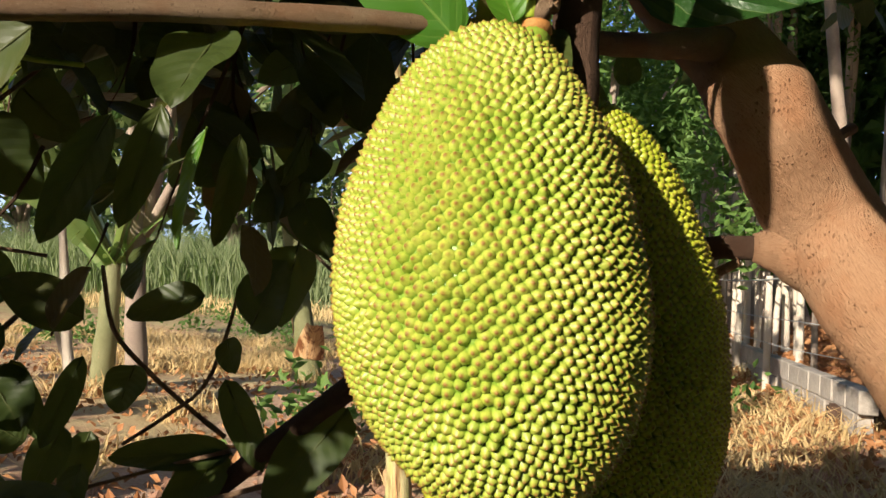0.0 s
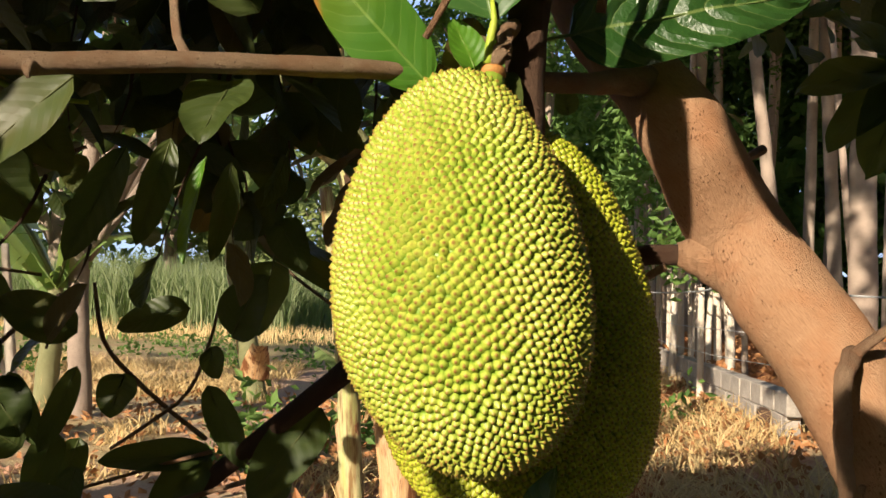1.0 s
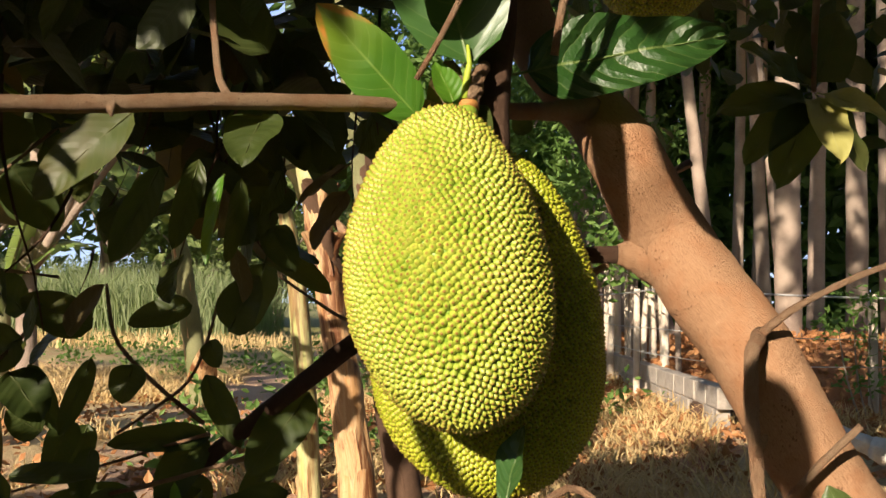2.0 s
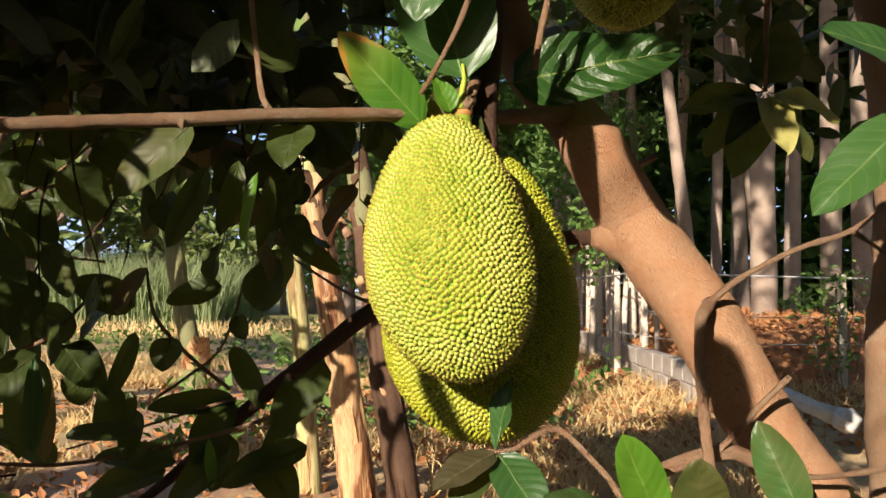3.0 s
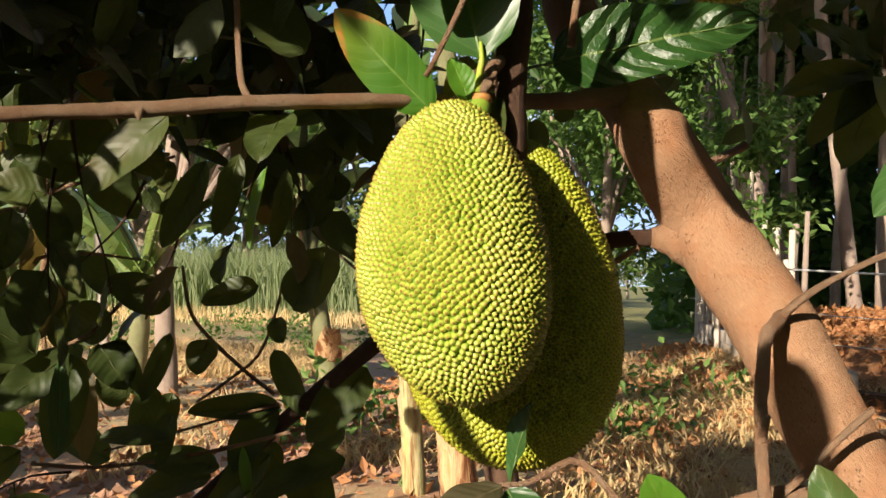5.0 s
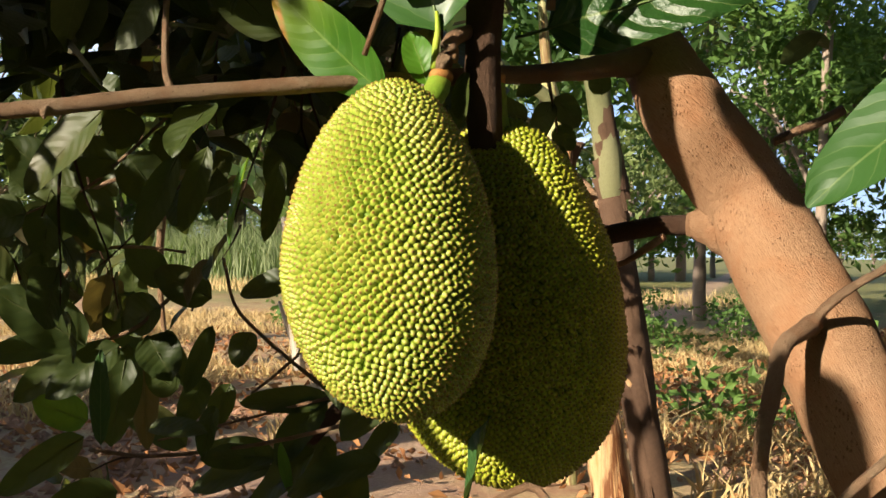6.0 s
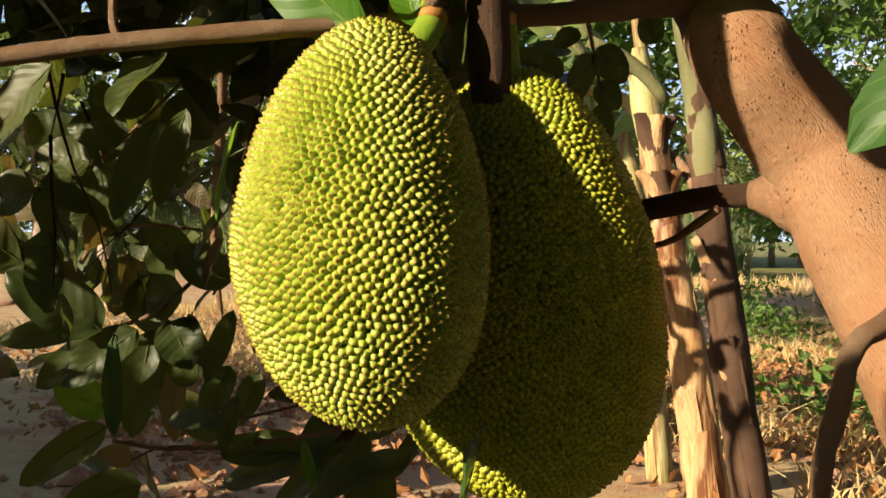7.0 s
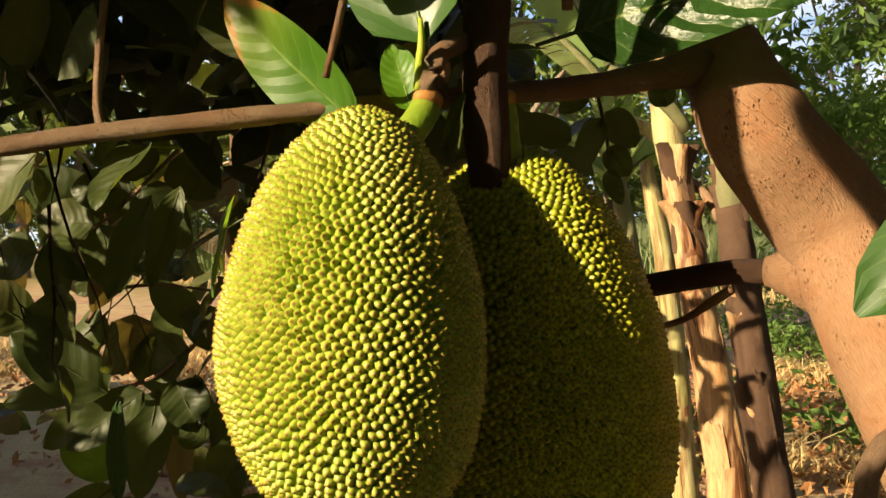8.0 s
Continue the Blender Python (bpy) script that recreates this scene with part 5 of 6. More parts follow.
banana_leaf(clump, (-1.04, 4.97, 0.25), (-1.16, 4.98, -0.04), 0.22, 0.05, 61)

far_banana = thing("banana_plant", "banana plant with a yellow-green stem and pale leaves", "banana plant", (0, 0, 0))
banana_stem(far_banana, [(-3.540, 10.396, -0.046), (-3.621, 10.368, 0.408), (-3.763, 10.316, 1.244), (-3.867, 10.277, 1.871), (-3.957, 10.243, 2.429)], [0.15, 0.13, 0.12, 0.11, 0.07], STEM_GREEN, 7, 3, STEM_PALE)
sheath((-3.585, 10.377, 0.268), (-3.456, 10.163, 0.698), 0.35, -1.2, 77, STEM_PALE, far_banana, 0.6)
top = Vector((-3.920, 10.256, 2.220))
for k, (dx, dy, dz, w, sag) in enumerate(((-1.0, -0.2, 0.35, 0.55, 0.15), (0.9, -0.2, 0.9, 0.5, 0.1), (-0.4, 0.6, 1.3, 0.5, 0.1), (0.3, -0.8, 1.2, 0.5, 0.15), (1.2, 0.4, 0.3, 0.5, 0.25), (-1.6, 0.3, 0.9, 0.6, 0.2))):
    banana_leaf(far_banana, tuple(top), tuple(top + Vector((dx, dy, dz))), w, sag, 80 + k)
left_banana = thing("banana_plant", "young banana plant with broad pale green leaves", "banana plant", (0, 0, 0))
banana_stem(left_banana, [(-5.006, 8.304, -0.167), (-4.928, 8.267, 0.642), (-4.878, 8.235, 1.336)], [0.12, 0.11, 0.07], STEM_GREEN, 8, 2, STEM_PALE)
top = Vector((-4.877, 8.238, 1.278))
for k, (dx, dy, dz, w, sag) in enumerate(((0.4, -0.2, 1.0, 0.55, 0.05), (-0.6, -0.3, 1.0, 0.6, 0.1), (0.7, 0.3, 0.5, 0.45, 0.3), (-0.9, 0.2, 0.7, 0.5, 0.3), (0.15, 0.2, 1.4, 0.5, 0.05), (-1.5, -0.5, 0.6, 0.6, 0.25), (-1.2, -1.2, 1.0, 0.6, 0.25))):
    banana_leaf(left_banana, tuple(top), tuple(top + Vector((dx, dy, dz))), w, sag, 120 + k)
sapling = thing("sapling", "thin bare pinkish sapling stem", "sapling", (0, 0, 0))
part("stem", tube([(-4.261, 6.735, 0.226), (-4.324, 6.706, 0.613), (-4.354, 6.672, 1.147), (-4.394, 6.640, 1.632)], [0.055, 0.045, 0.038, 0.03], 8, 0.1), POST, sapling)
part("side_shoot", tube([(-4.297, 6.720, 0.419), (-4.397, 6.694, 0.660), (-4.462, 6.675, 0.853)], [0.03, 0.022, 0.015], 7, 0.1), POST, sapling)

# ---- fence, wall and log ----
wall_base = thing("low_wall", "low whitewashed cement block wall beside a path", "wall", (0, 0, 0), kind="structure")
bm = bmesh.new()
bmesh.ops.create_cube(bm, size=1)
bmesh.ops.scale(bm, vec=(0.15, 0.385, 0.185), verts=bm.verts)
bmesh.ops.bevel(bm, geom=bm.edges, offset=0.008, segments=1, affect="EDGES")
first = part("block", bm, BLOCK, wall_base, "", False)
first.matrix_basis = pose(wall_x(7.8), 7.8, 0.12, 0, 0, 3.9)
wr = random.Random(5)
for row in range(3):
    for k in range(26 - row):
        if row == 0 and k == 0:
            continue
        y = 7.8 + 0.4 * k + 0.2 * (row % 2)
        share("block", first, wall_base, pose(wall_x(y) + wr.uniform(-0.01, 0.01), y, 0.12 + 0.195 * row, wr.uniform(-1.5, 1.5), wr.uniform(-1.5, 1.5), 3.9 + wr.uniform(-1.5, 1.5)))
bm = bmesh.new()
bmesh.ops.create_cube(bm, size=1)
bmesh.ops.scale(bm, vec=(0.12, 10.2, 0.60), verts=bm.verts)
part("mortar", bm, BLOCK, wall_base, "", False).matrix_basis = pose(wall_x(12.8), 12.8, 0.30, 0, 0, 3.9)
fence = thing("wire_fence", "wire fence on pale rough wooden posts", "fence", (0, 0, 0))


def post(px, z0, z1, r, y, seed):
    part("post", tube([(px, y, z0), (px + 0.01 * math.sin(seed), y, (z0 + z1) / 2), (px + 0.03 * math.sin(seed * 2.1), y, z1)], [r, r * 0.97, r * 0.9], 9, 0.15, 0.06, 6, (0, 0, 0), seed), POST, fence)


for k, (px, y, z1, r) in enumerate(((wall_x(10.7) - 0.16, 10.7, 1.50, 0.042), (wall_x(12.6) - 0.16, 12.6, 1.15, 0.05), (wall_x(14.6) - 0.16, 14.6, 1.5, 0.045), (3.7, 9.0, 1.45, 0.05), (5.6, 9.8, 1.5, 0.05), (7.6, 10.6, 1.5, 0.05))):
    post(px, -0.1, z1, r, y, k)
for z in (1.46, 1.05, 0.78):
    line = [(wall_x(y) - 0.2, y, z + 0.012 * math.sin(y * 2.3)) for y in (18.0, 16.4, 14.6, 12.7, 10.7, 9.2)]
    line += [(2.3, 8.5, z - 0.03), (3.7, 8.95, z - 0.05), (5.6, 9.75, z - 0.04), (7.6, 10.55, z - 0.03)]
    part("wire", tube(line, [0.010 if z > 1.3 else 0.005] * len(line), 6, 0.3, 0.0), WIRE, fence)
poles = thing("pole_row", "row of pale bare poles standing close together", "pole", (0, 0, 0))
wr = random.Random(9)
for k in range(30):
    y = 9.9 + 0.36 * k + wr.uniform(-0.12, 0.12)
    px = wall_x(y) + 0.16 + wr.uniform(-0.05, 0.08)
    r = wr.uniform(0.03, 0.06)
    z1 = wr.uniform(1.5, 2.2) if y < 12.5 else wr.uniform(2.0, 3.6)
    part("pole", tube([(px, y, 0), (px + wr.uniform(-0.03, 0.03), y, z1 / 2), (px + wr.uniform(-0.08, 0.08), y, z1)], [r, r * 0.95, r * 0.8], 8, 0.3, 0.05, 4, (0, 0, 0), k), POST if k % 3 else TRUNK, poles)
log = thing("log", "white peeled log lying on the ground", "log", (0, 0, 0))
part("trunk", tube([(2.155, 5.807, 0.536), (2.309, 5.620, 0.472), (2.410, 5.528, 0.428)], [0.06, 0.055, 0.06], 10, 0.08, 0.08, 8), PIPE, log)
part("broken_end", tube([(2.410, 5.528, 0.428), (2.468, 5.482, 0.409), (2.514, 5.436, 0.383)], [0.07, 0.085, 0.06], 10, 0.06, 0.14, 10), PIPE, log)
beam = thing("beam", "dark weathered beam lying before a wall", "beam", (0, 0, 0))
bm = bmesh.new()
bmesh.ops.create_cube(bm, size=1)
bmesh.ops.scale(bm, vec=(0.95, 0.22, 0.22), verts=bm.verts)
bmesh.ops.bevel(bm, geom=bm.edges, offset=0.02, segments=2, affect="EDGES")
part("timber", bm, STEM_DARK, beam, "", False).matrix_basis = pose(2.25, 8.2, 0.27, 3, 4, -6)

# ---- the grove ----
GROVE = "trees of the grove"


def grove_tree(x, y, r, lean, h, seed, crown=True):
    root = thing("eucalyptus_tree", "tall slender eucalyptus with pale grey-brown bark", "tree", (x, y, 0), GROVE)
    q = random.Random(seed)
    pts = [(0, 0, -0.1), (lean * 0.2 + q.uniform(-0.03, 0.03), 0, h * 0.2), (lean * 0.5 + q.uniform(-0.08, 0.08), 0, h * 0.5), (lean, 0, h)]
    part("trunk", tube(pts, [r * 1.12, r, r * 0.85, r * 0.5], 12, 0.35, 0.06, 2.5, (0, 0, 0), seed), TRUNK, root)
    if crown:
        centres = [((lean * 0.9 + q.gauss(0, 0.9), q.gauss(0, 0.9), h * q.uniform(0.55, 1.05)), q.uniform(0.7, 1.2)) for _ in range(6)]
        tagged(part("crown", cloud(420, clumps(centres, 0.6), (0.14, 0.26), seed, 0.4), TREE_LEAF, root, "", False), kind="stuff")
    return root


def flat(p):
    return p[0], p[1]


MAIN = (((3.836, 16.325, 0.960), 0.15, -1.2), ((3.007, 15.269, 0.968), 0.17, -4.0), ((3.970, 12.818, 1.032), 0.22, -0.1), ((4.486, 14.357, 1.009), 0.07, -1.2), ((5.805, 15.443, 1.008), 0.21, 0.2), ((5.023, 20.416, 0.896), 0.15, 0.1),
        ((6.081, 18.473, 0.951), 0.2, 0.3), ((5.838, 13.938, 1.038), 0.2, -0.2), ((6.185, 23.501, 0.852), 0.15, 0.3), ((1.779, 19.211, 0.871), 0.09, -0.5), ((2.043, 18.223, 0.894), 0.08, -0.6), ((2.610, 21.271, 0.842), 0.12, 0.1), ((4.655, 23.406, 0.830), 0.12, 0.2), ((3.689, 25.355, 0.776), 0.15, 0.2))
for k, (p, r, lean) in enumerate(MAIN):
    grove_tree(*flat(p), r * 0.82, lean, 11 + k % 3, 200 + k)
gr = random.Random(21)
for k in range(34):
    y = gr.uniform(21, 38)
    grove_tree(gr.uniform(0.05, 0.62) * y + 0.3, y, gr.uniform(0.1, 0.2), gr.uniform(-0.6, 0.6), gr.uniform(10, 13), 300 + k)
# undergrowth behind the grove and leafy boughs before it
thicket = thing("thicket", "dense dark undergrowth behind the tree trunks", "bushes", (0, 0, 0), kind="stuff")
part("leaves", cloud(30000, lambda r: Vector((r.uniform(0.4, 28), r.uniform(25, 34), 13 * r.random() ** 0.95)), (0.4, 0.8), 71, 0.6), TREE_LEAF, thicket, "", False)
canopy = thing("grove_canopy", "closed dark canopy over the tree trunks", "tree crowns", (0, 0, 0), kind="stuff")
part("leaves", cloud(24000, lambda r: Vector((r.uniform(0.6, 26), r.uniform(14.5, 34), r.uniform(8.5, 13))), (0.4, 0.8), 72, 0.6), TREE_LEAF, canopy, "", False)


def bough_tree(name, label, x, y, h, r, seed, clump_list, count, size, mat, group=""):
    root = thing(name, label, "tree", (x, y, 0), group)
    q = random.Random(seed)
    part("trunk", tube([(0, 0, -0.1), (q.uniform(-0.1, 0.1), 0, h * 0.4), (q.uniform(-0.3, 0.3), q.uniform(-0.2, 0.2), h)], [r, r * 0.8, r * 0.35], 10, 0.25, 0.08, 3, (0, 0, 0), seed), TRUNK, root)
    for c, s in clump_list[:6]:
        part("limb", tube([(0, 0, h * 0.35), tuple((Vector((0, 0, h * 0.5)) + Vector(c)) / 2), c], [r * 0.4, r * 0.25, 0.015], 6, 0.3, 0.05), TRUNK, root)
    tagged(part("crown", cloud(count, clumps(clump_list, 0.5), size, seed, 0.42, -0.5), mat, root, "", False), kind="stuff")
    return root


q = random.Random(31)
cl = [((q.gauss(0, 1.1), q.gauss(0, 0.7), q.uniform(1.9, 6.0)), q.uniform(0.35, 0.7)) for _ in range(26)]
bough_tree("leafy_tree", "leafy tree with bright green leaves in the sun", -0.3, 12.9, 5.5, 0.09, 498, cl, 9000, (0.11, 0.2), WEED)
cl = [((q.gauss(0.2, 0.9), q.gauss(0, 0.7), q.uniform(3.9, 6.6)), q.uniform(0.35, 0.7)) for _ in range(18)]
bough_tree("leafy_tree", "small tree with green drooping leaves high up", 1.7, 17.0, 5.5, 0.07, 500, cl, 2600, (0.1, 0.18), WEED)
cl = [((q.uniform(-0.8, 3.5), q.gauss(0, 0.6), q.uniform(2.9, 5.2)), q.uniform(0.35, 0.6)) for _ in range(34)]
bough_tree("leafy_tree", "broad dark-leaved tree beyond the banana plants", -4.6, 8.3, 4.5, 0.12, 505, cl, 3600, (0.14, 0.24), TREE_LEAF)
cl = [((q.gauss(0, 0.8), q.gauss(0, 0.9), q.uniform(1.4, 7.0)), q.uniform(0.4, 0.75)) for _ in range(34)]
bough_tree("leafy_tree", "tall leafy tree in the sun beside the path", -0.9, 16.0, 6.5, 0.12, 507, cl, 14000, (0.11, 0.22), WEED)
cl = [((q.gauss(0, 1.0), q.gauss(0, 0.9), q.uniform(2.4, 7.0)), q.uniform(0.4, 0.8)) for _ in range(28)]
bough_tree("leafy_tree", "airy pale green tree beyond the clearing", -3.0, 18.5, 6.5, 0.14, 508, cl, 7000, (0.11, 0.2), FAR_LEAF)
# bushes in the clearing beyond the banana plants
for k, (x, y, h) in enumerate(((-2.1, 11.2, 0.6), (-2.45, 12.6, 0.8), (-1.5, 13.6, 0.8))):
    bsh = thing("bush", "low green bush on dry red soil", "bush", (x, y, 0), "bushes in the clearing")
    tagged(part("leaves", cloud(420, clumps([((q.gauss(0, 0.24), q.gauss(0, 0.24), h * q.uniform(0.2, 0.9)), 0.22) for _ in range(9)], 0.6), (0.05, 0.12), 600 + k, 0.45), WEED, bsh, "", False), kind="stuff")
    for j in range(3):
        part("stem", tube([(0.04 * j, 0, -0.05), (0.1 * j - 0.1, 0.02, h * 0.5), (0.2 * j - 0.2, 0.03, h * 0.85)], [0.014, 0.010, 0.004], 5, 0.15), TRUNK, bsh)
# shrub by the wire
bush = thing("shrub", "low green shrub before the fence", "shrub", (0, 0, 0))
c0 = Vector((3.576, 8.777, 1.107))
part("leaves", cloud(420, clumps([(tuple(c0 + Vector((q.gauss(0, 0.35), q.gauss(0, 0.2), q.gauss(0, 0.18)))), 0.2) for _ in range(9)], 0.7), (0.06, 0.13), 88, 0.4), WEED, bush, "", False)
for k in range(5):
    part("stem", tube([(c0.x + 0.05 * k, c0.y, 0), (c0.x + 0.1 * k - 0.2, c0.y, 0.6), tuple(c0 + Vector((0.16 * k - 0.3, 0, 0.1)))], [0.012, 0.01, 0.005], 5, 0.2), TRUNK, bush)

# ---- field, straw and litter ----
def rect(x0, x1, y0, y1, z=0.0, keep=None):
    def f(r):
        while True:
            x, y = r.uniform(x0, x1), r.uniform(y0, y1)
            if keep is None or keep(x, y):
                return x, y, z + ground_z(x, y)
    return f


cane = part("tall_grass", blades(26000, rect(-40, -8.5, 26.5, 34), (1.5, 2.8), (0.02, 0.055), 1, 0.26), CANE, None, "", False)
tagged(cane, "strip of tall green cane grass", "tall grass", kind="stuff")
edge = part("dry_grass", blades(5000, rect(-30, -2, 22, 26.8), (0.15, 0.55), (0.01, 0.03), 2, 0.35), STRAW, None, "", False)
tagged(edge, "pale dry grass along a field edge", "dry grass", kind="stuff")


straw = part("straw", blades(34000, rect(-12, 4, 4.5, 15, 0.0, lambda x, y: abs(x + 2.5 + 0.13 * (y - 6.3)) > 0.6 + 0.5 * noise.noise(Vector((x * 1.3, y * 1.3, 8))) and noise.noise(Vector((x * 0.6, y * 0.6, 0))) > (-0.12 if x > -0.3 or y > 9 else 0.08)), (0.05, 0.28), (0.008, 0.02), 3, 0.8), STRAW, None, "", False)
tagged(straw, "dry straw lying on red soil", "straw", kind="stuff")
wq = random.Random(44)
WEED_AT = [(wq.uniform(-9.5, -2.2), wq.uniform(12.5, 21)) for _ in range(14)] + [(wq.uniform(-1.5, 2.5), wq.uniform(7, 9.5)) for _ in range(5)] + [(wq.uniform(-4.5, -0.9), wq.uniform(4.8, 9)) for _ in range(4)]
weeds = part("weeds", cloud(3000, lambda r: (lambda c: Vector((c[0] + r.gauss(0, 0.22), c[1] + r.gauss(0, 0.22), abs(r.gauss(0.1, 0.22)))))(WEED_AT[r.randrange(len(WEED_AT))]), (0.06, 0.15), 5, 0.5, 0.3), WEED, None, "", False)
tagged(weeds, "low green weeds in patches", "weeds", kind="stuff")
litter = part("leaf_litter", cloud(9000, lambda r: (lambda x, y: Vector((x, y, ground_z(x, y) + 0.02 + abs(r.gauss(0, 0.04)))))(r.uniform(0.2, 7.5), r.uniform(6.0, 17)), (0.06, 0.14), 6, 0.5, 0.0), LITTER, None, "", False)
tagged(litter, "orange-brown dry leaves on the ground", "leaf litter", kind="stuff")
litter4 = part("leaf_litter", cloud(2600, lambda r: (lambda x, y: Vector((x, y, ground_z(x, y) + 0.02 + abs(r.gauss(0, 0.03)))))(r.uniform(-2.6, 0.9), r.uniform(5.5, 12)), (0.05, 0.12), 17, 0.5, 0.0), LITTER, None, "", False)
tagged(litter4, "orange-brown dry leaves beside the path", "leaf litter", kind="stuff")
litter3 = part("leaf_litter", cloud(3800, lambda r: Vector((r.uniform(-10, 0.6), r.uniform(3.2, 11), 0.03 + abs(r.gauss(0, 0.025)))), (0.05, 0.12), 16, 0.5, 0.0), LITTER, None, "", False)
tagged(litter3, "brown dry leaves scattered on red soil", "leaf litter", kind="stuff")


def clods(count, seed):
    """Broken lumps of dry soil, each a squashed uneven octahedron."""
    r = random.Random(seed)
    verts, faces = [], []
    while len(faces) < 8 * count:
        x, y = r.uniform(-6.5, 0.6), r.uniform(2.4, 7.0)
        if noise.noise(Vector((x * 0.8, y * 0.8, 12))) < -0.05:
            continue
        sz = 0.02 + 0.05 * r.random() ** 2
        z, i0 = ground_z(x, y), len(verts)
        for ax, ay, az in ((1, 0, 0), (0, 1, 0), (-1, 0, 0), (0, -1, 0), (0, 0, 0.8), (0, 0, -0.5)):
            verts.append((x + sz * (ax + r.uniform(-0.35, 0.35)), y + sz * (ay + r.uniform(-0.35, 0.35)), z + sz * (az + 0.15)))
        for k in range(4):
            faces += [(i0 + k, i0 + (k + 1) % 4, i0 + 4), (i0 + (k + 1) % 4, i0 + k, i0 + 5)]
    return verts, faces, None


tagged(part("soil_clods", clods(1500, 23), plain_material("clod_soil", (0.30, 0.16, 0.10), (0.44, 0.26, 0.17), 4, 0.95, 50, 0.8, 0.02), None, "", False), "broken lumps of dry red-brown soil", "soil", kind="stuff")
# bank of litter that rises behind the wall
bank = part("bank", ([(wall_x(8.8 + 0.6 * i) + 0.07 + (0.0, 0.8, 2.2, 4.5)[j], 8.8 + 0.6 * i, (0.54, 0.72, 0.85, 0.8)[j] * (0.25 + 0.75 * min(1.0, i / 2.0)) + 0.06 * math.sin(i * 1.7 + 2 * j)) for j in range(4) for i in range(16)], [(j * 16 + i, j * 16 + i + 1, j * 16 + i + 17, j * 16 + i + 16) for j in range(3) for i in range(15)], None), plain_material("litter_soil", (0.34, 0.14, 0.06), (0.46, 0.24, 0.11), 3, 0.95, 30, 0.8, 0.03))
tagged(bank, "bank of orange-brown soil and litter behind a wall", "bank", kind="structure")
def on_bank(r):
    y, f = r.uniform(8.9, 17.6), r.random() ** 1.3
    return Vector((wall_x(y) + 0.1 + 3.6 * f, y, (0.57 + 0.33 * min(1.0, f * 2.2)) * (0.25 + 0.75 * min(1.0, (y - 8.8) / 1.2)) + r.uniform(-0.02, 0.06)))


litter2 = part("leaf_litter", cloud(5200, on_bank, (0.06, 0.13), 7, 0.5, 0.0), LITTER, None, "", False)
tagged(litter2, "orange-brown dry leaves on a bank", "leaf litter", kind="stuff")

# ---- distance ----
FAR = "orchard trees in the distance"
fq = random.Random(61)
protos = []
for k in range(4):
    cl = [((fq.gauss(0, 1.2), fq.gauss(0, 1.2), fq.uniform(1.6, 4.2)), fq.uniform(0.6, 1.1)) for _ in range(14)]
    protos.append(bough_tree("orchard_tree", "distant round-crowned orchard tree", -30 + 4.4 * k, 52 + 2 * k, 3.2, 0.14, 700 + k, cl, 1500, (0.18, 0.36), FAR_LEAF, FAR))
for k in range(44):
    a = radians(-64 + 1.5 * k + fq.uniform(-0.5, 0.5))
    d = fq.uniform(46, 80)
    s = fq.uniform(0.8, 1.3)
    copy_thing(protos[k % 4], pose(math.sin(a) * d, math.cos(a) * d, -0.1, 0, 0, fq.uniform(0, 360)) @ Matrix.Scale(s, 4))
for k in range(17):
    a = radians(-66 + 3.4 * k + fq.uniform(-1, 1))
    d = fq.uniform(40, 48)
    copy_thing(protos[k % 4], pose(math.sin(a) * d, math.cos(a) * d, -0.2, 0, 0, fq.uniform(0, 360)) @ Matrix.Scale(fq.uniform(2.0, 2.9) * (0.75 if k > 12 else 1), 4))
lone = bough_tree("leafy_tree", "tree with a bare trunk and airy pale crown", -2.0, 20.5, 5.5, 0.2, 900, [((fq.gauss(0, 1.3), fq.gauss(0, 1.0), fq.uniform(2.6, 6.0)), fq.uniform(0.5, 0.9)) for _ in range(14)], 2600, (0.1, 0.2), FAR_LEAF)

# tall trees added unseen beside the path; crowns keep low sun off the grove
SHADE = "tall trees beside the path"
sq = random.Random(77)
for k in range(8):
    x = -13.5 + 2.7 * k
    shift = -1.7 if k == 4 else 0.0
    cl = [((sq.gauss(0, 1.3) - shift, sq.gauss(0, 1.0), sq.uniform((7.6, 7.6, 10.4, 12.5, 12.5, 7.6, 7.6, 7.6)[k], 19)), sq.uniform(0.9, 1.6)) for _ in range(26)]
    bough_tree("eucalyptus_tree", "unseen tall eucalyptus added to shade the grove", x + shift, -2.5 + sq.uniform(-1, 1), 18, 0.25, 950 + k, cl, 3200, (0.35, 0.6), TREE_LEAF, SHADE)
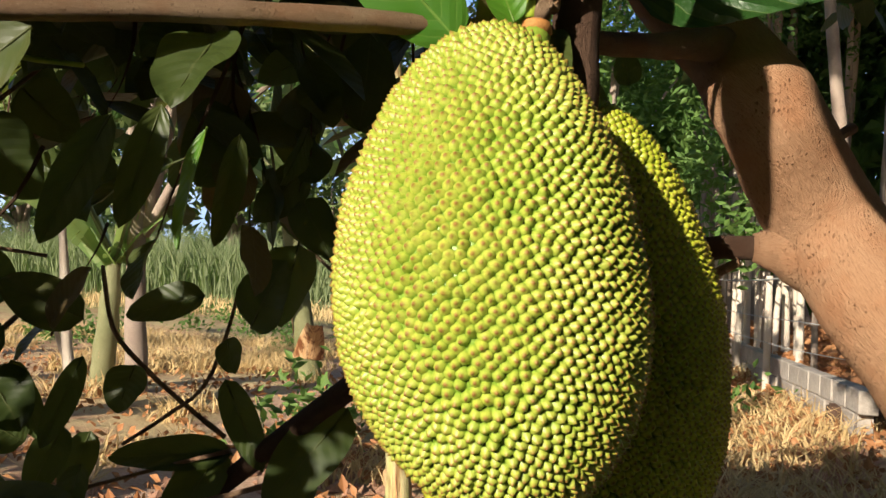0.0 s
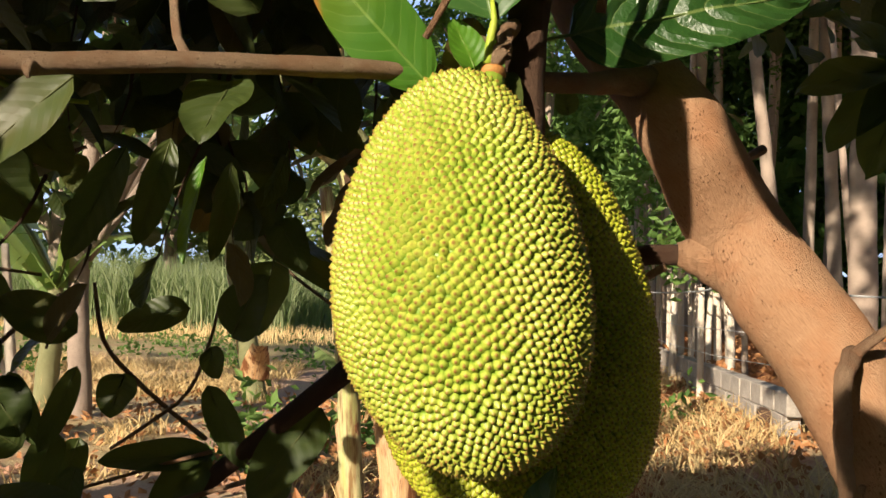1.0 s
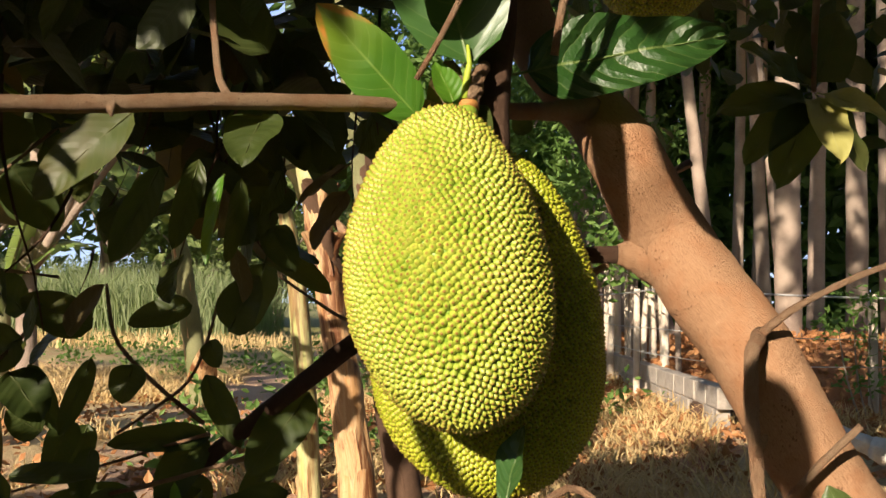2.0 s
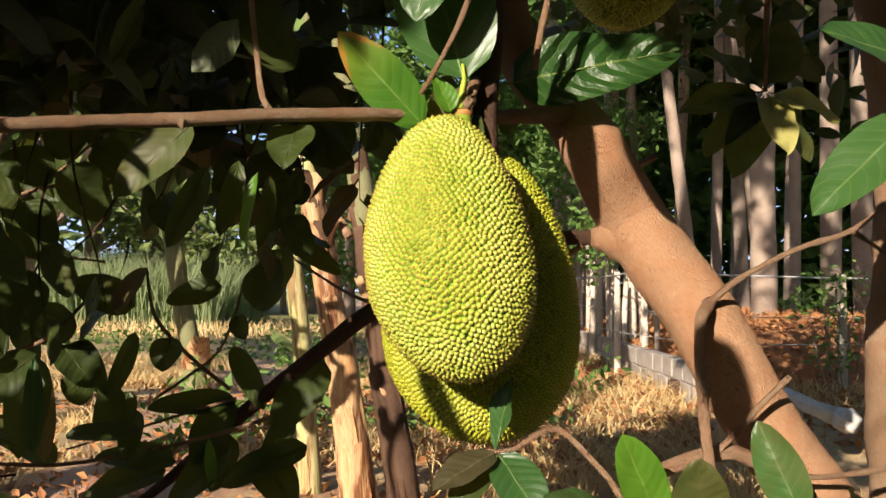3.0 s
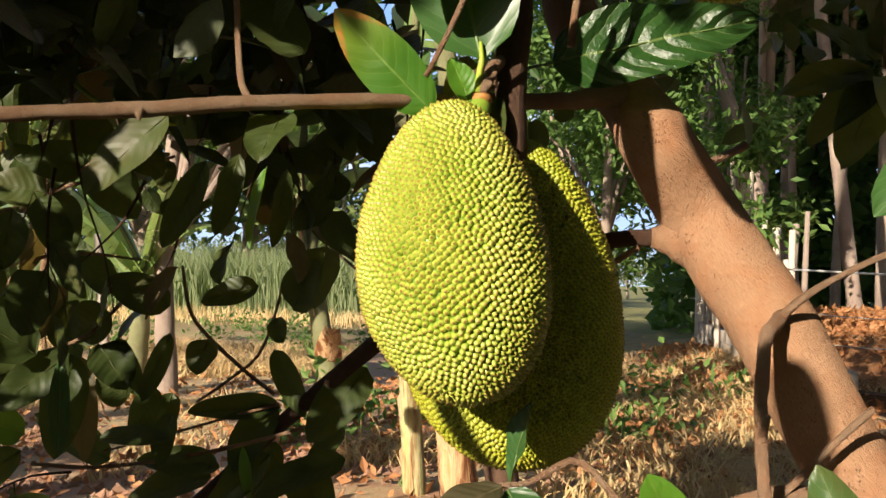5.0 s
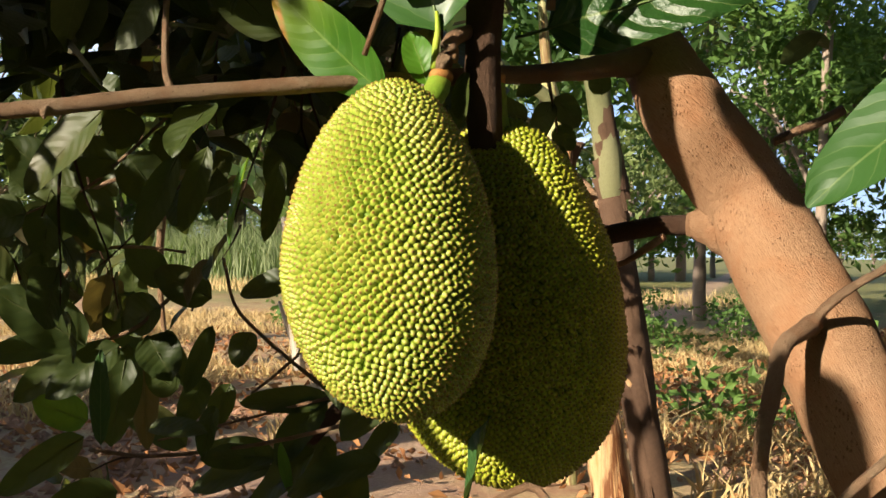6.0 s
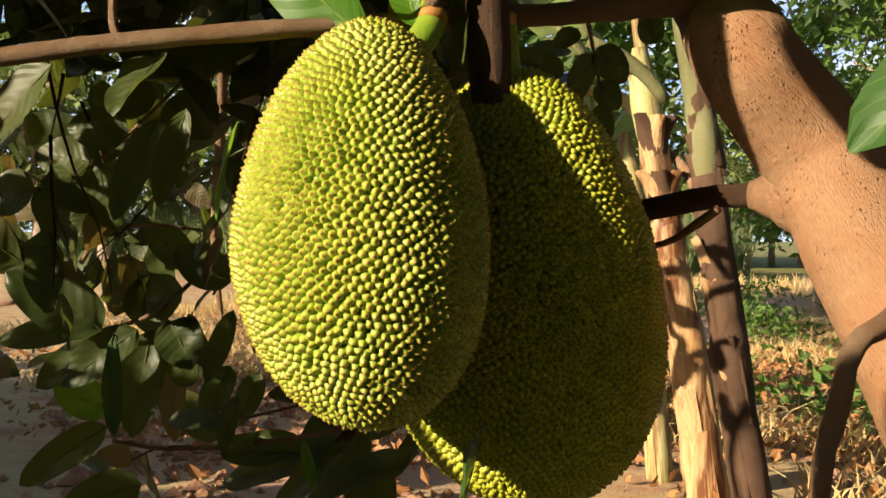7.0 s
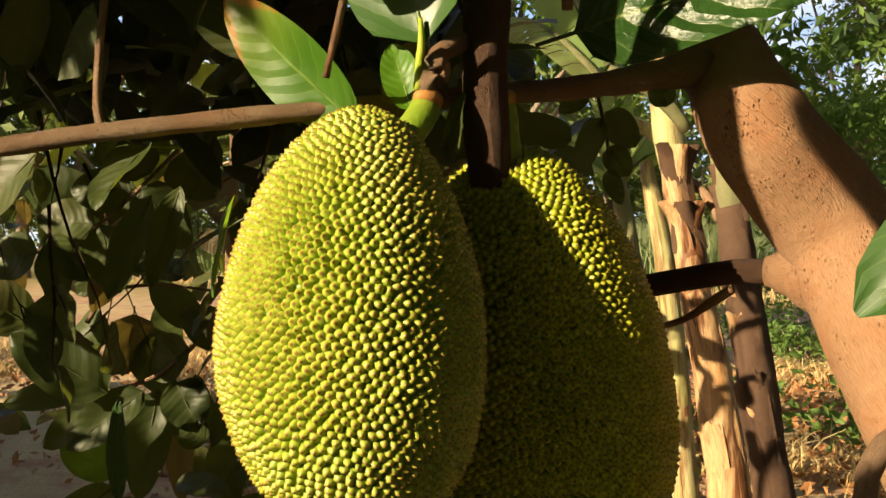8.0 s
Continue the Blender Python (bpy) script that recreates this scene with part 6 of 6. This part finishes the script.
# more unseen trees, added to block sky light and shade the near ground
for k, (x, y) in enumerate(((5.5, -5.0), (7.0, -0.5), (7.5, 4.0), (2.5, -8.0), (1.6, -5.6), (3.8, -6.2), (-6.7, -2.9), (-8.2, -2.2), (-10.6, -2.6), (-13.0, -2.0))):
    tall = 2.6 if x < 0 else 6.5
    cl = [((sq.gauss(0, 1.0), sq.gauss(0, 1.0), sq.uniform(0.6, tall)), sq.uniform(0.6, 1.0)) for _ in range(22)]
    bough_tree("leafy_tree", "unseen bushy tree added to block sky and sun", x, y, tall - 0.5, 0.15, 970 + k, cl, 2600, (0.25, 0.45), TREE_LEAF)

# the sky low ahead, with thin cloud, far behind everything
def sky_sheet():
    verts, faces = [], []
    n, m = 48, 10
    for j in range(m + 1):
        el = radians(-2 + 44 * j / m)
        for i in range(n + 1):
            a = radians(-75 + 120 * i / n)
            verts.append((900 * math.sin(a) * math.cos(el), 900 * math.cos(a) * math.cos(el), 900 * math.sin(el)))
    for j in range(m):
        for i in range(n):
            a = j * (n + 1) + i
            faces.append((a, a + 1, a + n + 2, a + n + 1))
    return verts, faces, None


def sky_material():
    m = bpy.data.materials.new("far_sky")
    m.use_nodes = True
    nt = m.node_tree
    nt.nodes.remove(nt.nodes["Principled BSDF"])
    v = coords(nt)
    sp = nt.nodes.new("ShaderNodeSeparateXYZ")
    nt.links.new(v, sp.inputs[0])
    col = ramp(nt, calc(nt, "MULTIPLY", sp.outputs[2], 1 / 600), [(0.0, (0.55, 0.68, 0.85)), (0.25, (0.30, 0.48, 0.85)), (1.0, (0.14, 0.28, 0.66))])
    col = mix(nt, grey(nt, noise_tex(nt, coords(nt, (1, 1, 2.6)), 0.006, 6, 0.6), 0.48, 0.72), col, (0.85, 0.88, 0.95))
    em = node(nt, "ShaderNodeEmission", Strength=0.75)
    nt.links.new(col, em.inputs[0])
    nt.links.new(em.outputs[0], nt.nodes["Material Output"].inputs[0])
    return m


tagged(part("backdrop", sky_sheet(), sky_material()), "blue sky with thin white cloud", "sky", kind="structure")

# unseen undergrowth added behind the camera's path to keep low sun off near ground
hedge = thing("hedge", "thick green undergrowth added out of view", "bushes", (0, 0, 0), kind="stuff")
part("leaves", cloud(9000, lambda r: Vector((r.uniform(-10, 6), r.uniform(-7.6, -5.6), 3.1 * r.random() ** 0.8)), (0.2, 0.4), 171, 0.6), TREE_LEAF, hedge, "", False)
